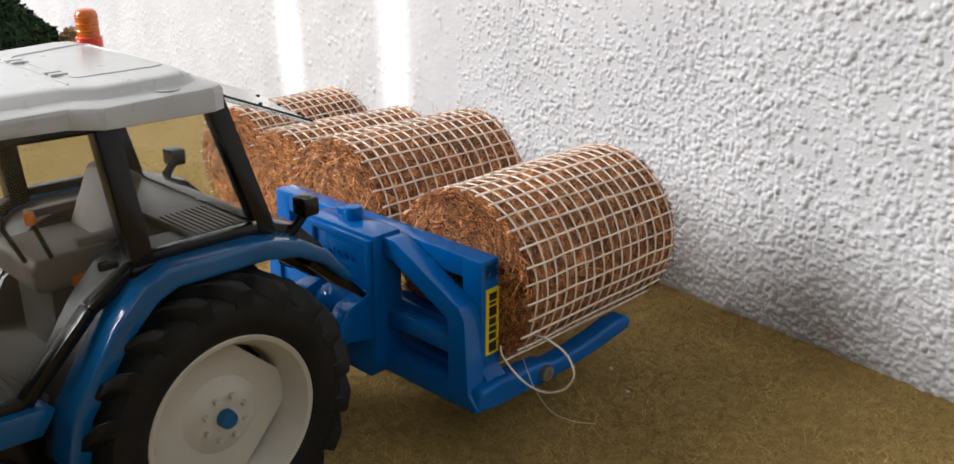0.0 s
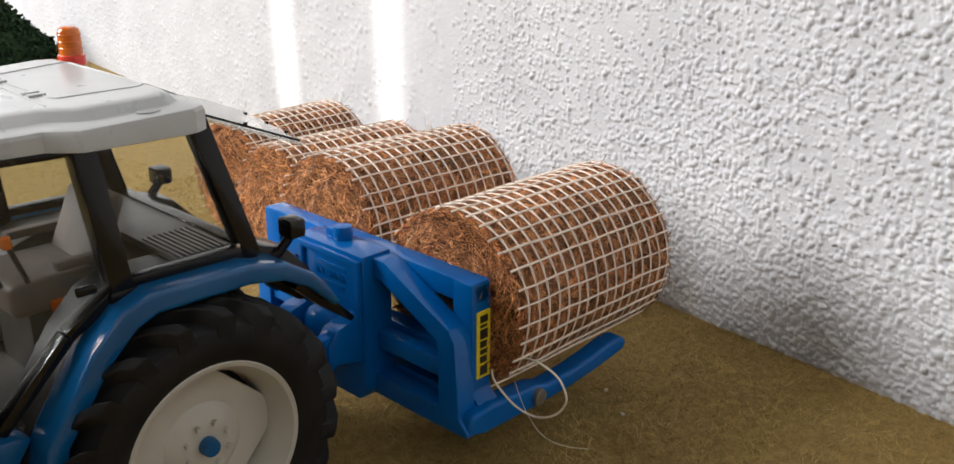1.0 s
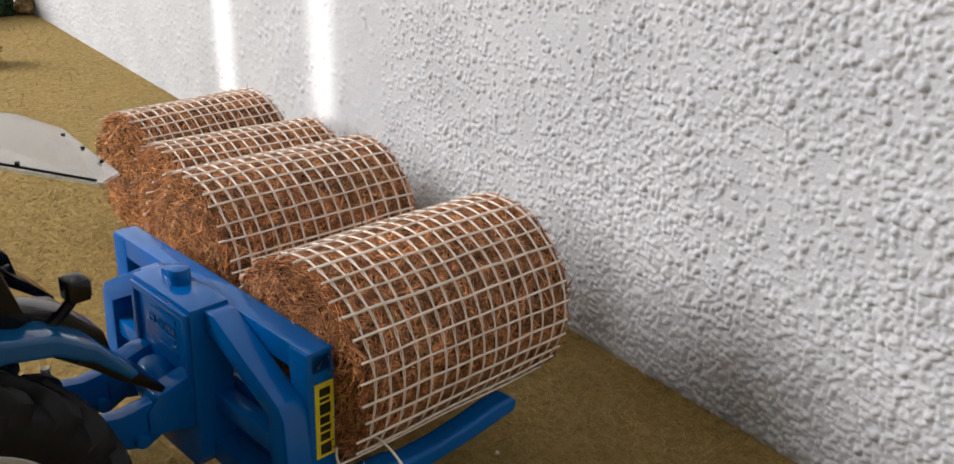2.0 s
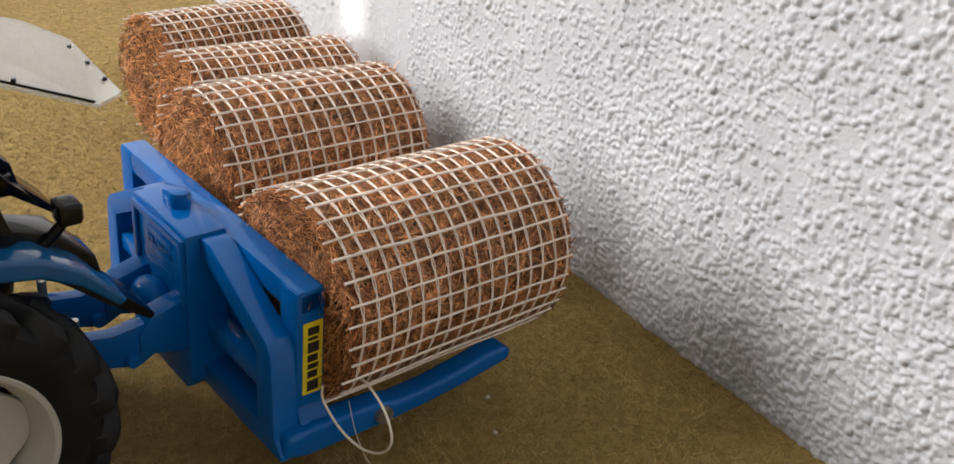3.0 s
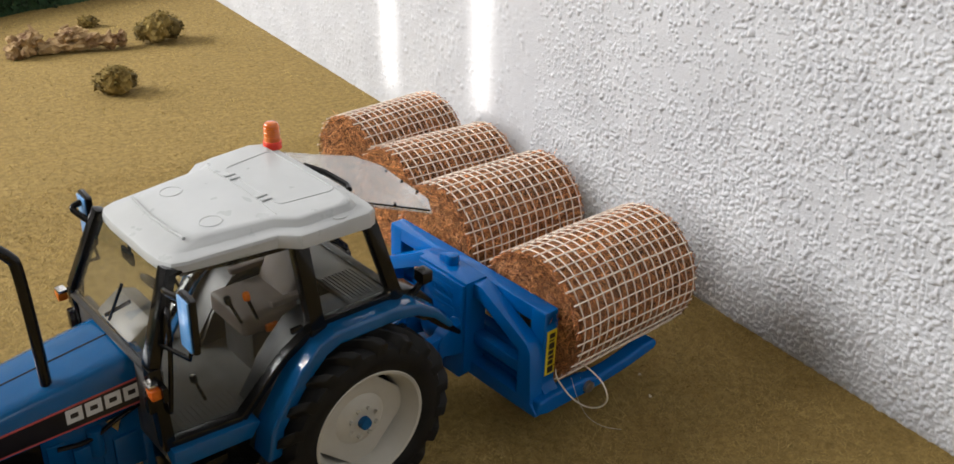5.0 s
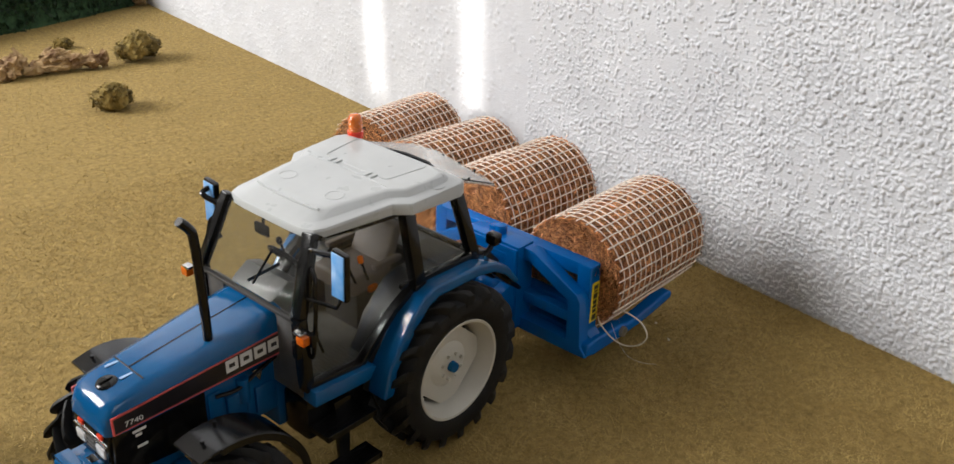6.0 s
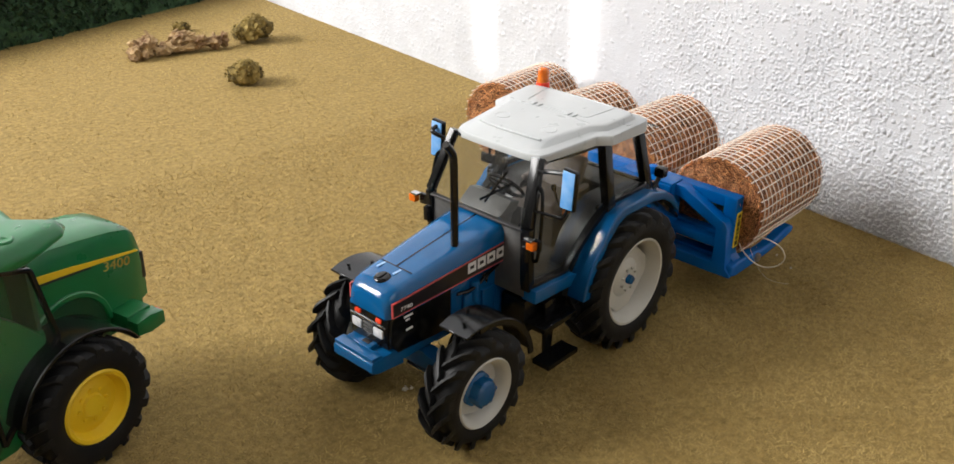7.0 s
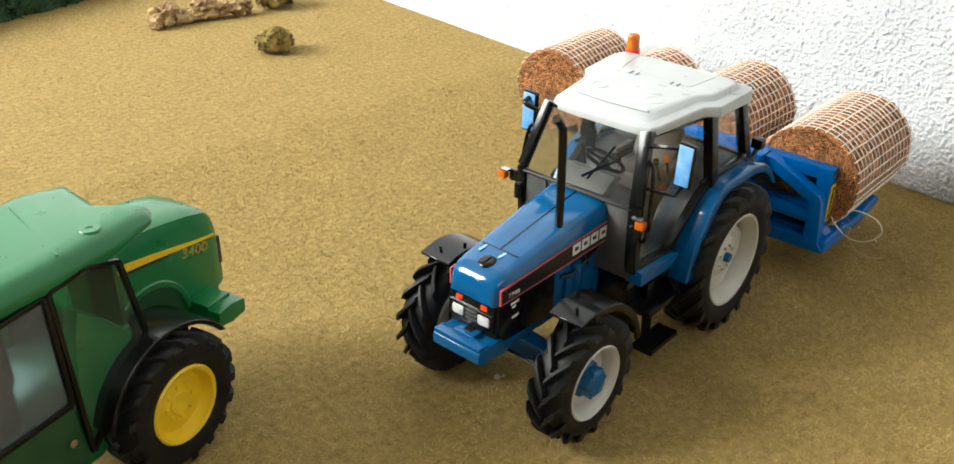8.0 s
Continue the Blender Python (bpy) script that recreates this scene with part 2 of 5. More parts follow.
PRINT_BLACK = material("print_black", (0.012, 0.012, 0.010), 0.45, second=(0.02, 0.02, 0.018), scale=300)
GOLD = material("number_gold", (0.36, 0.25, 0.03), 0.4, second=(0.45, 0.33, 0.06), scale=300)
GREEN = material("green_plastic", (0.006, 0.135, 0.034), 0.3, second=(0.009, 0.16, 0.043), scale=60, coat=0.2, rough_var=0.08, dust=(0.04, 0.18, 0.08), dust_amount=0.15)
# dark green parts; on the flat arch plates it stands for shade
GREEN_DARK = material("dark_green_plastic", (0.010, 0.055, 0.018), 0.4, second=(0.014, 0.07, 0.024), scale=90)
WHEEL_YELLOW = material("wheel_yellow_plastic", (0.78, 0.50, 0.012), 0.42, second=(0.84, 0.57, 0.02), scale=80, rough_var=0.08)
PLASTER = material("white_plaster", (0.49, 0.50, 0.527), 0.7, second=(0.555, 0.567, 0.595), scale=35, bump=0.15, bump_scale=1500, rough_var=0.1)
PAINT = material("room_paint", (0.25, 0.235, 0.22), 0.8, second=(0.30, 0.285, 0.265), scale=3)
FELT = material("grass_mat", (0.15, 0.098, 0.024), 0.95, second=(0.43, 0.296, 0.092), scale=380, detail=9.0, spread=(0.22, 0.78), bump=0.5, bump_scale=1200, dust=(0.165, 0.118, 0.03), dust_amount=0.5)
FIBRE = material("grass_fibre", (0.26, 0.17, 0.044), 0.85, second=(0.48, 0.34, 0.12), scale=45, island=0.45)
STRAW = material("coir_fibre", (0.25, 0.08, 0.022), 0.5, second=(0.74, 0.35, 0.14), scale=500, island=0.9)
# near black: shade in the gaps between strands is put into this colour
CORE_SHADE = material("coir_core_shade", (0.018, 0.0065, 0.003), 0.9, second=(0.075, 0.027, 0.010), scale=900, detail=8.0, bump=1.2, bump_scale=900)
NET = material("bale_net_cord", (0.78, 0.66, 0.55), 0.6, second=(0.88, 0.79, 0.69), scale=400, bump=0.03, bump_scale=3000, island=0.08)
STRING = material("string_cream", (0.72, 0.66, 0.52), 0.7, second=(0.8, 0.75, 0.62), scale=600)
BUSH = material("dry_moss", (0.11, 0.075, 0.016), 0.95, second=(0.27, 0.195, 0.055), scale=300, island=0.5)
LOG = material("pale_driftwood", (0.13, 0.062, 0.022), 0.85, second=(0.50, 0.35, 0.17), scale=110, detail=8, bump=0.8, bump_scale=250)
HEDGE = material("hedge_foam", (0.012, 0.035, 0.015), 0.95, second=(0.03, 0.07, 0.028), scale=300, island=0.5)

# ---- the room and the board ----
WALL_X = 145.8
STRIPE_NEAR, STRIPE_FAR = 351.0, 432.0  # middles of the two curtain gaps


def plain(name, bm, mat, label="", category=""):
    ob = part(name, bm, mat, None, label, smooth=False)
    return tagged(ob, label, category, kind="structure")

plain("ground", box(-700, WALL_X - 0.5, -500, 640, -4, 0), FELT, "tan grass mat laid flat on the display board", "ground")


def fibres(name, mat, seed, count, area, length, width, lean):
    """Short upright blades, one triangle each."""
    rng = np.random.default_rng(seed)
    x0, x1, y0, y1 = area
    base = np.stack([rng.uniform(x0, x1, count), rng.uniform(y0, y1, count), np.zeros(count)], 1)
    ang, turn = rng.uniform(0, 2 * np.pi, count), rng.uniform(0, 2 * np.pi, count)
    side = np.stack([np.cos(ang), np.sin(ang), np.zeros(count)], 1) * rng.uniform(0.6, 1.3, (count, 1)) * width / 2
    tall = length * rng.uniform(0.4, 1.2, (count, 1))
    tip = base + np.stack([np.cos(turn) * lean, np.sin(turn) * lean, np.ones(count) * 0.55], 1) * tall
    verts = np.empty((count * 3, 3))
    verts[0::3], verts[1::3], verts[2::3] = base - side - (0, 0, 0.1), base + side - (0, 0, 0.1), tip
    me = bpy.data.meshes.new(name)
    me.from_pydata((verts * MM).tolist(), [], np.arange(count * 3).reshape(-1, 3).tolist())
    me.materials.append(mat)
    return new(name, me)


tagged(fibres("grass_pile", FIBRE, 3, 150000, (-260, 145, -120, 230), 2.0, 0.30, 0.9), "short tan fibres of the grass mat", "grass", kind="stuff")
tagged(fibres("grass_pile", FIBRE, 4, 45000, (-330, 145, 230, 600), 1.8, 0.4, 0.9), "short tan fibres of the grass mat", "grass", kind="stuff")

tagged(fibres("grass_pile", FIBRE, 5, 30000, (-40, 145, -110, 40), 3.4, 0.17, 1.2), "longer loose tan fibres on the grass mat", "grass", kind="stuff")


def plaster_sheet(y0, y1, z0, z1, step, seed, drops):
    """The wall's face: a sheet with thrown droplets of plaster on it, denser low down and towards the near end."""
    rng = np.random.default_rng(seed)
    ny, nz = int((y1 - y0) / step) + 1, int((z1 - z0) / step) + 1
    h = np.zeros((ny, nz))
    k = max(3, int(2.9 / step))
    gy, gz = np.mgrid[-k:k + 1, -k:k + 1] * step
    made = 0
    while made < drops:
        y, z = rng.uniform(y0 + 3, y1 - 3), rng.uniform(z0 + 3, z1 - 3)
        dense = 0.20 + 0.55 * np.exp(-max(z, 0) / 38) + 0.58 * min(1, max(0, (60 - y) / 130)) + 0.40 * noise.noise(Vector((y * 0.022, z * 0.022, 3.7))) + 0.25 * noise.noise(Vector((y * 0.09, z * 0.09, 9.1)))
        if rng.random() > dense:
            made += 0.35
            continue
        made += 1
        r = (0.32 + 0.52 * rng.random() ** 1.6) * (1 + 0.05 * min(1, max(0, (40 - y) / 120))) * (1.35 if rng.random() < 0.06 else 1.0)
        a, stretch = rng.uniform(0, 3.14), rng.uniform(0.7, 1.5)
        iy, iz = int((y - y0) / step), int((z - z0) / step)
        if iy - k < 0 or iz - k < 0 or iy + k + 1 > ny or iz + k + 1 > nz:
            continue
        u, v = gy * math.cos(a) + gz * math.sin(a), (-gy * math.sin(a) + gz * math.cos(a)) * stretch
        d = np.clip(1 - (u * u + v * v) / (r * r), 0, 1)
        bump = d ** 0.5 * r * rng.uniform(0.5, 0.95) * (1 - 0.2 * min(1, max(0, (y - 10) / 110)))
        part_h = h[iy - k:iy + k + 1, iz - k:iz + k + 1]
        np.maximum(part_h, bump + part_h * 0.35, out=part_h)
    yy, zz = np.meshgrid(y0 + np.arange(ny) * step, z0 + np.arange(nz) * step, indexing="ij")
    wave = 0.25 * np.sin(yy * 0.045 + 1.1) * np.sin(zz * 0.05) + 0.10 * np.sin(yy * 0.31 + zz * 0.17) * np.sin(zz * 0.23 - yy * 0.11)
    grain = rng.normal(0, 0.035, (ny, nz))
    verts = np.stack([np.full((ny, nz), WALL_X) - h - wave * 0.5 - grain - 0.3, yy, zz], -1).reshape(-1, 3)
    i = np.arange((ny - 1) * nz).reshape(ny - 1, nz)[:, :-1].reshape(-1)
    faces = np.stack([i, i + 1, i + nz + 1, i + nz], 1)
    me = bpy.data.meshes.new("plaster")
    me.from_pydata((verts * MM).tolist(), [], faces.tolist())
    me.shade_smooth()
    me.materials.append(PLASTER)
    return me


wall = plain("wall_east", box(WALL_X, WALL_X + 80, -1300, 1900, -700, 1700), PLASTER, "white wall with rough thrown plaster", "wall")
for sheet in (plaster_sheet(-130, 130, -3, 170, 0.31, 5, 46000), plaster_sheet(129, 640, -3, 170, 0.6, 6, 28000)):
    ob = new("plaster", sheet)
    ob.parent = wall


def bale(m, radius, length, seed, label, fibres_count):
    """A round bale of coir, lying along x, wrapped in netting."""
    rng = random.Random(seed)
    ob = thing("round_bale", label, "bale", m, group="netted round bales")

    def rad(a, x):
        return radius * (1 + 0.022 * noise.noise(Vector((math.cos(a) * 1.6, math.sin(a) * 1.6, x * 0.05 + seed * 7))) )

    # core, coloured near black for the shade between the strands
    n, k = 56, 14
    rings = [[(length * j / k + 0.4 * noise.noise(Vector((i * 0.4, j, seed))), rad(2 * math.pi * i / n, length * j / k) * 0.935 * math.cos(2 * math.pi * i / n), rad(2 * math.pi * i / n, length * j / k) * 0.935 * math.sin(2 * math.pi * i / n)) for i in range(n)] for j in range(k + 1)]
    core = part("core", loft(rings), CORE_SHADE, ob)
    # loose fibres: two-piece ribbons over the side and the two ends
    verts, faces = [], []

    def ribbon(points, w, up):
        b = len(verts)
        for p, q in zip(points, points[1:] + points[-1:]):
            d = (q - p) if q != p else (points[-1] - points[-2])
            s = d.cross(up)
            s = s.normalized() * w / 2 if s.length > 1e-6 else Vector((w / 2, 0, 0))
            verts.append(p - s)
            verts.append(p + s)
        for j in range(len(points) - 1):
            faces.append((b + 2 * j, b + 2 * j + 1, b + 2 * j + 3, b + 2 * j + 2))

    for _ in range(fibres_count):
        a, x = rng.uniform(0, 2 * math.pi), rng.uniform(0, length)
        span, turn = rng.uniform(5.0, 14.0), rng.gauss(0, 0.95) + math.pi / 2
        lift = rng.choice((-0.5, 0.0, 0.0, 0.3, 0.6)) + rng.uniform(-1.0, 0.3)
        bow = rng.uniform(-2.4, 2.4)
        pts = []
        for t in (-0.5, -0.17, 0.17, 0.5):
            xx = x + math.cos(turn) * span * t - math.sin(turn) * bow * (0.25 - t * t) * 2
            aa = a + (math.sin(turn) * span * t + math.cos(turn) * bow * (0.25 - t * t) * 2) / radius
            xx = min(max(xx, -1.8), length + 1.2)
            rr = rad(aa, xx) + lift * (1 - abs(t)) - 0.25
            pts.append(Vector((xx, rr * math.cos(aa), rr * math.sin(aa))))
        ribbon(pts, rng.uniform(0.09, 0.21), Vector((0, math.cos(a), math.sin(a))))
    for end in (0, 1):
        for _ in range(int(fibres_count * 0.42)):
            rr, a = radius * math.sqrt(rng.random()) * 0.99, rng.uniform(0, 2 * math.pi)
            span, turn = rng.uniform(3, 9), a + math.pi / 2 + rng.gauss(0, 0.75)
            c = Vector((0, rr * math.cos(a), rr * math.sin(a)))
            d = Vector((0, math.cos(turn), math.sin(turn)))
            side = Vector((0, -d.z, d.y)) * rng.uniform(-2.4, 2.4)
            deep = rng.uniform(-0.6, 1.7) * (1.0 if rr < radius * 0.8 else 0.6)
            tilt = rng.gauss(0, 0.28)
            pts = []
            for t in (-0.5, -0.17, 0.17, 0.5):
                p = c + d * span * t + side * (0.25 - t * t) * 2
                over = math.hypot(p.y, p.z)
                if over > radius * 1.02:
                    p *= radius * 1.02 / over
                out = deep + span * t * tilt
                p.x = -out if end == 0 else length + out
                pts.append(p)
            ribbon(pts, rng.uniform(0.08, 0.19), Vector((-1 if end == 0 else 1, 0, 0)))
    for _ in range(170):  # stray ends that stand off
        a, x = rng.uniform(0, 2 * math.pi), rng.choice((rng.uniform(-1, 2), rng.uniform(length - 3, length + 1), rng.uniform(0, length)))
        r0 = radius - 0.5
        p = Vector((x, r0 * math.cos(a), r0 * math.sin(a)))
        d = Vector((rng.gauss(0, 0.9), math.cos(a) + rng.gauss(0, 0.6), math.sin(a) + rng.gauss(0, 0.6))).normalized()
        bend = Vector((rng.gauss(0, 1), rng.gauss(0, 1), rng.gauss(0, 1)))
        ln = rng.uniform(1.5, 4.0)
        ribbon([p + d * ln * t + bend * t * t for t in (0, 0.35, 0.7, 1.0)], 0.14, Vector((0.3, 0.5, 0.8)))
    me = bpy.data.meshes.new("fibre_tangle")
    me.from_pydata([v * MM for v in verts], [], faces)
    me.materials.append(STRAW)
    loose = new("fibre_tangle", me)
    loose.parent = ob
    tagged(loose, "tangled brown coir strands", kind="stuff")
    # netting: flat cords along the bale, pairs of thin cords round it
    cord = bmesh.new()
    lines = 32
    angles = [2 * math.pi * (i + rng.uniform(-0.10, 0.10)) / lines for i in range(lines)]
    for a in angles:
        start, stop, lean = -rng.uniform(0.6, 2.6), length + rng.uniform(-0.3, 0.8), rng.uniform(-0.04, 0.04)
        pts = []
        for j in range(19):
            x = start + (stop - start) * j / 18
            aa = a + lean * (x / length - 0.5) + 0.016 * noise.noise(Vector((x * 0.12, a * 5, seed)))
            pts.append((x, aa))
        rows = []
        w = rng.uniform(0.38, 0.54)
        for x, aa in pts:
            r0 = rad(aa, x) + 0.50
            half = w / 2 / radius
            rows.append([(x, (r0 + o) * math.cos(aa + s), (r0 + o) * math.sin(aa + s)) for s, o in ((-half, 0), (-half * 0.5, 0.28), (half * 0.5, 0.28), (half, 0), (0, -0.15))])
        merge(cord, loft(rows))
    rings_count = max(8, round(length / 2.95))
    for j in range(rings_count):
        x = 0.9 + (length - 1.6) * j / (rings_count - 1)
        for off in (-0.14, 0.14):
            pts = []
            for i in range(73):
                a = 2 * math.pi * i / 72
                xx = x + off + 0.45 * noise.noise(Vector((math.cos(a) * 2, math.sin(a) * 2, j * 1.7 + seed))) + 0.10 * math.sin(a * lines) * (1 if off > 0 else -1)
                r0 = rad(a, x) + 0.56
                pts.append((xx, r0 * math.cos(a), r0 * math.sin(a)))
            merge(cord, tube(pts, 0.115, 5, caps=False))
    part("net_wrap", cord, NET, ob, "cream net cords in a square grid")
    return ob


bale(at(56.1, 9.3, 33.0, 0, 0, 6.4), 18.2, 46.7, 1, "brown coir round bale in cream netting held on the lifter", 10000)
bale(at(56.4, 57.9, 33.4, 25, 0, 4.8), 17.8, 44.5, 2, "brown coir round bale in netting beside another on the lifter", 9000)
bale(at(72.1, 115.6, 19.8, 70, 0, 2.5), 19.4, 45.0, 3, "brown coir round bale in cream netting lying by the wall", 7000)
bale(at(75.3, 153.4, 19.3, 130, 0, 10.0), 18.8, 44.0, 4, "brown coir round bale ending the row by the wall", 5500)
TRACTOR = at(-3.8, 28.75, 0, 0, 0, 187.5)
MID = 5.4  # the lifter's own middle line


def letters(text, size, mat, parent, m, name="writing", thick=0.05, squeeze=1.0, label=""):
    """Raised letters in the built-in font, as a mesh."""
    cu = bpy.data.curves.new(name, "FONT")
    cu.body, cu.size, cu.extrude, cu.resolution_u = text, size * MM, thick * MM, 3
    cu.align_x = "CENTER"
    tmp = bpy.data.objects.new(name, cu)
    scene.collection.objects.link(tmp)
    dg = bpy.context.evaluated_depsgraph_get()
    dg.update()
    me = bpy.data.meshes.new_from_object(tmp.evaluated_get(dg))
    bpy.data.objects.remove(tmp)
    bpy.data.curves.remove(cu)
    me.materials.clear()
    me.materials.append(mat)
    ob = new(name, me)
    ob.parent = parent
    ob.matrix_basis = m @ Matrix.Diagonal((squeeze, 1, 1, 1))
    if label:
        ob["label"] = label
    return ob


lifter = thing("bale_lifter", "glossy blue toy bale lifter hitched behind the blue tractor", "farm implement", TRACTOR)
part("top_rail", box(-55, -50, MID - 33, MID + 33, 36.6, 41.2, 0.7), LIFT_BLUE, lifter)
part("lower_rail", box(-55, -50.2, MID - 30, MID + 30, 13, 17, 0.7), LIFT_BLUE, lifter)
part("middle_rail", box(-54.5, -50.5, MID - 29, MID + 29, 22.4, 26.2, 0.6), LIFT_BLUE, lifter)
for s in (1, -1):
    y = MID + s * 33
    k = 1.0 if s > 0 else 0.92
    part("post", prism([(y, 41), (y - s * 5.2, 41), (y - s * 5.2, 14), (y - s * 2, 12.2), (y + s * 2.6, 12.2), (y + s * 2.6, 16.0), (y, 18.5)], "x", -55.2, -49.8, 0.7), LIFT_BLUE, lifter)
    o = lambda d: MID + s * d * k
    part("brace", prism([(o(9), 41.6), (o(13.4), 41.6), (o(31.4), 32.8), (o(32.8), 30.6), (o(34.0), 15.0), (o(36.4), 12.8), (o(36.2), 11.8), (o(29), 11.6), (o(21), 11.6), (o(9), 11.6), (o(9), 16.2), (o(28.4), 16.0), (o(28.2), 29.6), (o(12.6), 37.2), (o(9), 37.2)], "x", -49.9, -45.2, 0.6), LIFT_BLUE, lifter)
    part("inner_rail", box(-49.4, -46, min(o(10), o(29)), max(o(10), o(29)), 21.8, 25.6, 0.5), LIFT_BLUE, lifter)
    arm_y = (o(32.0), o(36.6))
    arm = part("arm", prism([(-45.4, 12.4), (-46.5, 16.2), (-52, 16.8), (-65, 15.8), (-68.5, 14.6), (-76, 14.6), (-84, 15.4), (-90, 16.4), (-94.5, 16.4), (-96.2, 15.0), (-95.6, 12.9), (-91, 12.3), (-84, 11.4), (-76, 10.8), (-66, 10.6), (-50, 11.0)], "y", min(arm_y), max(arm_y), 1.3, 3), LIFT_BLUE, lifter)
    part("pin", rod((-65.2, o(36.4), 13.4), (-65.2, o(37.8), 13.4), 1.7, n=18, bevel=0.25), PINSTEEL, arm, "dull steel pivot pin")
mast = part("mast", prism([(MID - 10.2, 42.3), (MID + 10.2, 42.3), (MID + 10.2, 13), (MID + 8.0, 10.2), (MID - 8.0, 10.2), (MID - 10.2, 13)], "x", -50.2, -42.6, 0.7), LIFT_BLUE, lifter)
part("mast_rim", prism([(MID - 9.6, 41.4), (MID + 9.6, 41.4), (MID + 9.6, 24.5), (MID + 8.2, 24.5), (MID + 8.2, 40.0), (MID - 8.2, 40.0), (MID - 8.2, 24.5), (MID - 9.6, 24.5)], "x", -42.8, -41.9, 0.3), LIFT_BLUE, lifter)
for k, (w, zz) in enumerate(((9.0, 38.0), (7.5, 34.0), (9.5, 31.8))):
    part("raised_bar", box(-42.7, -42.42, MID - w / 2 + 0.6, MID + w / 2 + 0.6, zz - 0.55, zz + 0.55, 0.12), LIFT_BLUE, mast)
letters("IN CHINA", 2.1, LIFT_BLUE, mast, at(-42.5, MID + 0.4, 35.4, 90, 0, 90), "raised_writing", 0.14)
knob = part("knob", rod((-47.2, MID - 1.2, 42), (-47.2, MID - 1.2, 45.2), 2.15, 2.0, 24, 0.95), LIFT_BLUE, lifter)
part("knob_ear", box(-48.6, -45.8, MID - 5.2, MID - 2.8, 42, 44.2, 0.5), LIFT_BLUE, knob)
# hitch
ball = bmesh.new()
bmesh.ops.create_uvsphere(ball, u_segments=24, v_segments=14, radius=4.6, matrix=Matrix.Translation((-40.6, MID, 25.5)) @ Matrix.Diagonal((0.8, 1.15, 1, 1)))
part("hitch_boss", ball, LIFT_BLUE, lifter)
for s in (1, -1):
    y = MID + s * 7.2
    part("hitch_cheek", prism([(-43, 30.2), (-36.5, 28.4), (-34.2, 25.6), (-34.2, 21.4), (-43, 19.2)], "y", y - 2.2, y + 2.2, 0.8), LIFT_BLUE, lifter)
    link = part("lower_link", prism([(-37, 27.4), (-30, 26.6), (-24, 27.8), (-19, 27.2), (-19, 23.6), (-25, 23.4), (-28, 20.6), (-34, 18.8), (-38, 20.8)], "y", y - 1.5, y + 1.5, 0.6), LIFT_BLUE, lifter)
    part("link_pin", rod((-32.8, y - 2.6, 21.0), (-32.8, y + 2.8, 21.0), 1.3, n=14, bevel=0.4), LIFT_BLUE, link)
    part("drop_pin", rod((-24.6, y, 26), (-24.6, y, 31), 0.8, n=12, bevel=0.2), PINSTEEL, link, "small steel pin")
plate = part("label_plate", box(-54.6, -51.0, MID + 33.0, MID + 33.22, 21.2, 35.2), YELLOW, lifter, "yellow maker's label with black print")
for k, (z0, z1) in enumerate(((21.8, 23.8), (24.4, 25.8), (26.2, 27.2), (27.6, 29.0), (29.4, 31.4), (31.8, 32.4), (32.8, 34.3))):
    part("print_bar", box(-53.9 + 0.2 * (k % 2), -51.8, MID + 33.2, MID + 33.27, z0, z1), PRINT_BLACK, plate)
loop = curve_points([(-54.5, 39.2, 22.5), (-53.4, 41.2, 20.8), (-54.2, 45.5, 17.2), (-55.3, 49.9, 16.0), (-55.6, 54.4, 18.2), (-55.7, 56.7, 22.0), (-56.2, 54.6, 25.2), (-57.3, 50.0, 26.0), (-58.4, 45.0, 25.4), (-58.6, 42.5, 24.0)], 7)
string = part("string", tube(loop, 0.22, 7), STRING, None, "", m=TRACTOR)
tagged(string, "loose loop of thin cream string hanging from the bale", "string")
wisp = part("string", tube(curve_points([(-57.5, 42.5, 20), (-57, 46, 15), (-57.5, 50, 11), (-59.5, 54, 9.5), (-63, 57, 8.6)], 6), 0.06, 5), STRING, None, "", m=TRACTOR)
tagged(wisp, "very fine pale thread trailing from the bale", "string")


# ---- wheels ----
def tyre_mesh(radius, rim, y0, y1, lug_h):
    """A tractor tyre round the y axis with slanting lugs, from y0 (inner) to y1 (outer)."""
    mid, half = (y0 + y1) / 2, (y1 - y0) / 2
    c = radius - lug_h
    prof = [(rim - 0.6, -half * 0.80), (rim + 0.8, -half * 0.92), (rim + (c - rim) * 0.5, -half), (c - 1.3, -half * 0.92), (c - 0.3, -half * 0.70), (c, -half * 0.35), (c + 0.15, 0), (c, half * 0.35), (c - 0.3, half * 0.70), (c - 1.3, half * 0.92), (rim + (c - rim) * 0.5, half), (rim + 0.8, half * 0.92), (rim - 0.6, half * 0.80)]
    bm = lathe([(r, mid + h) for r, h in prof], 56)
    return bm


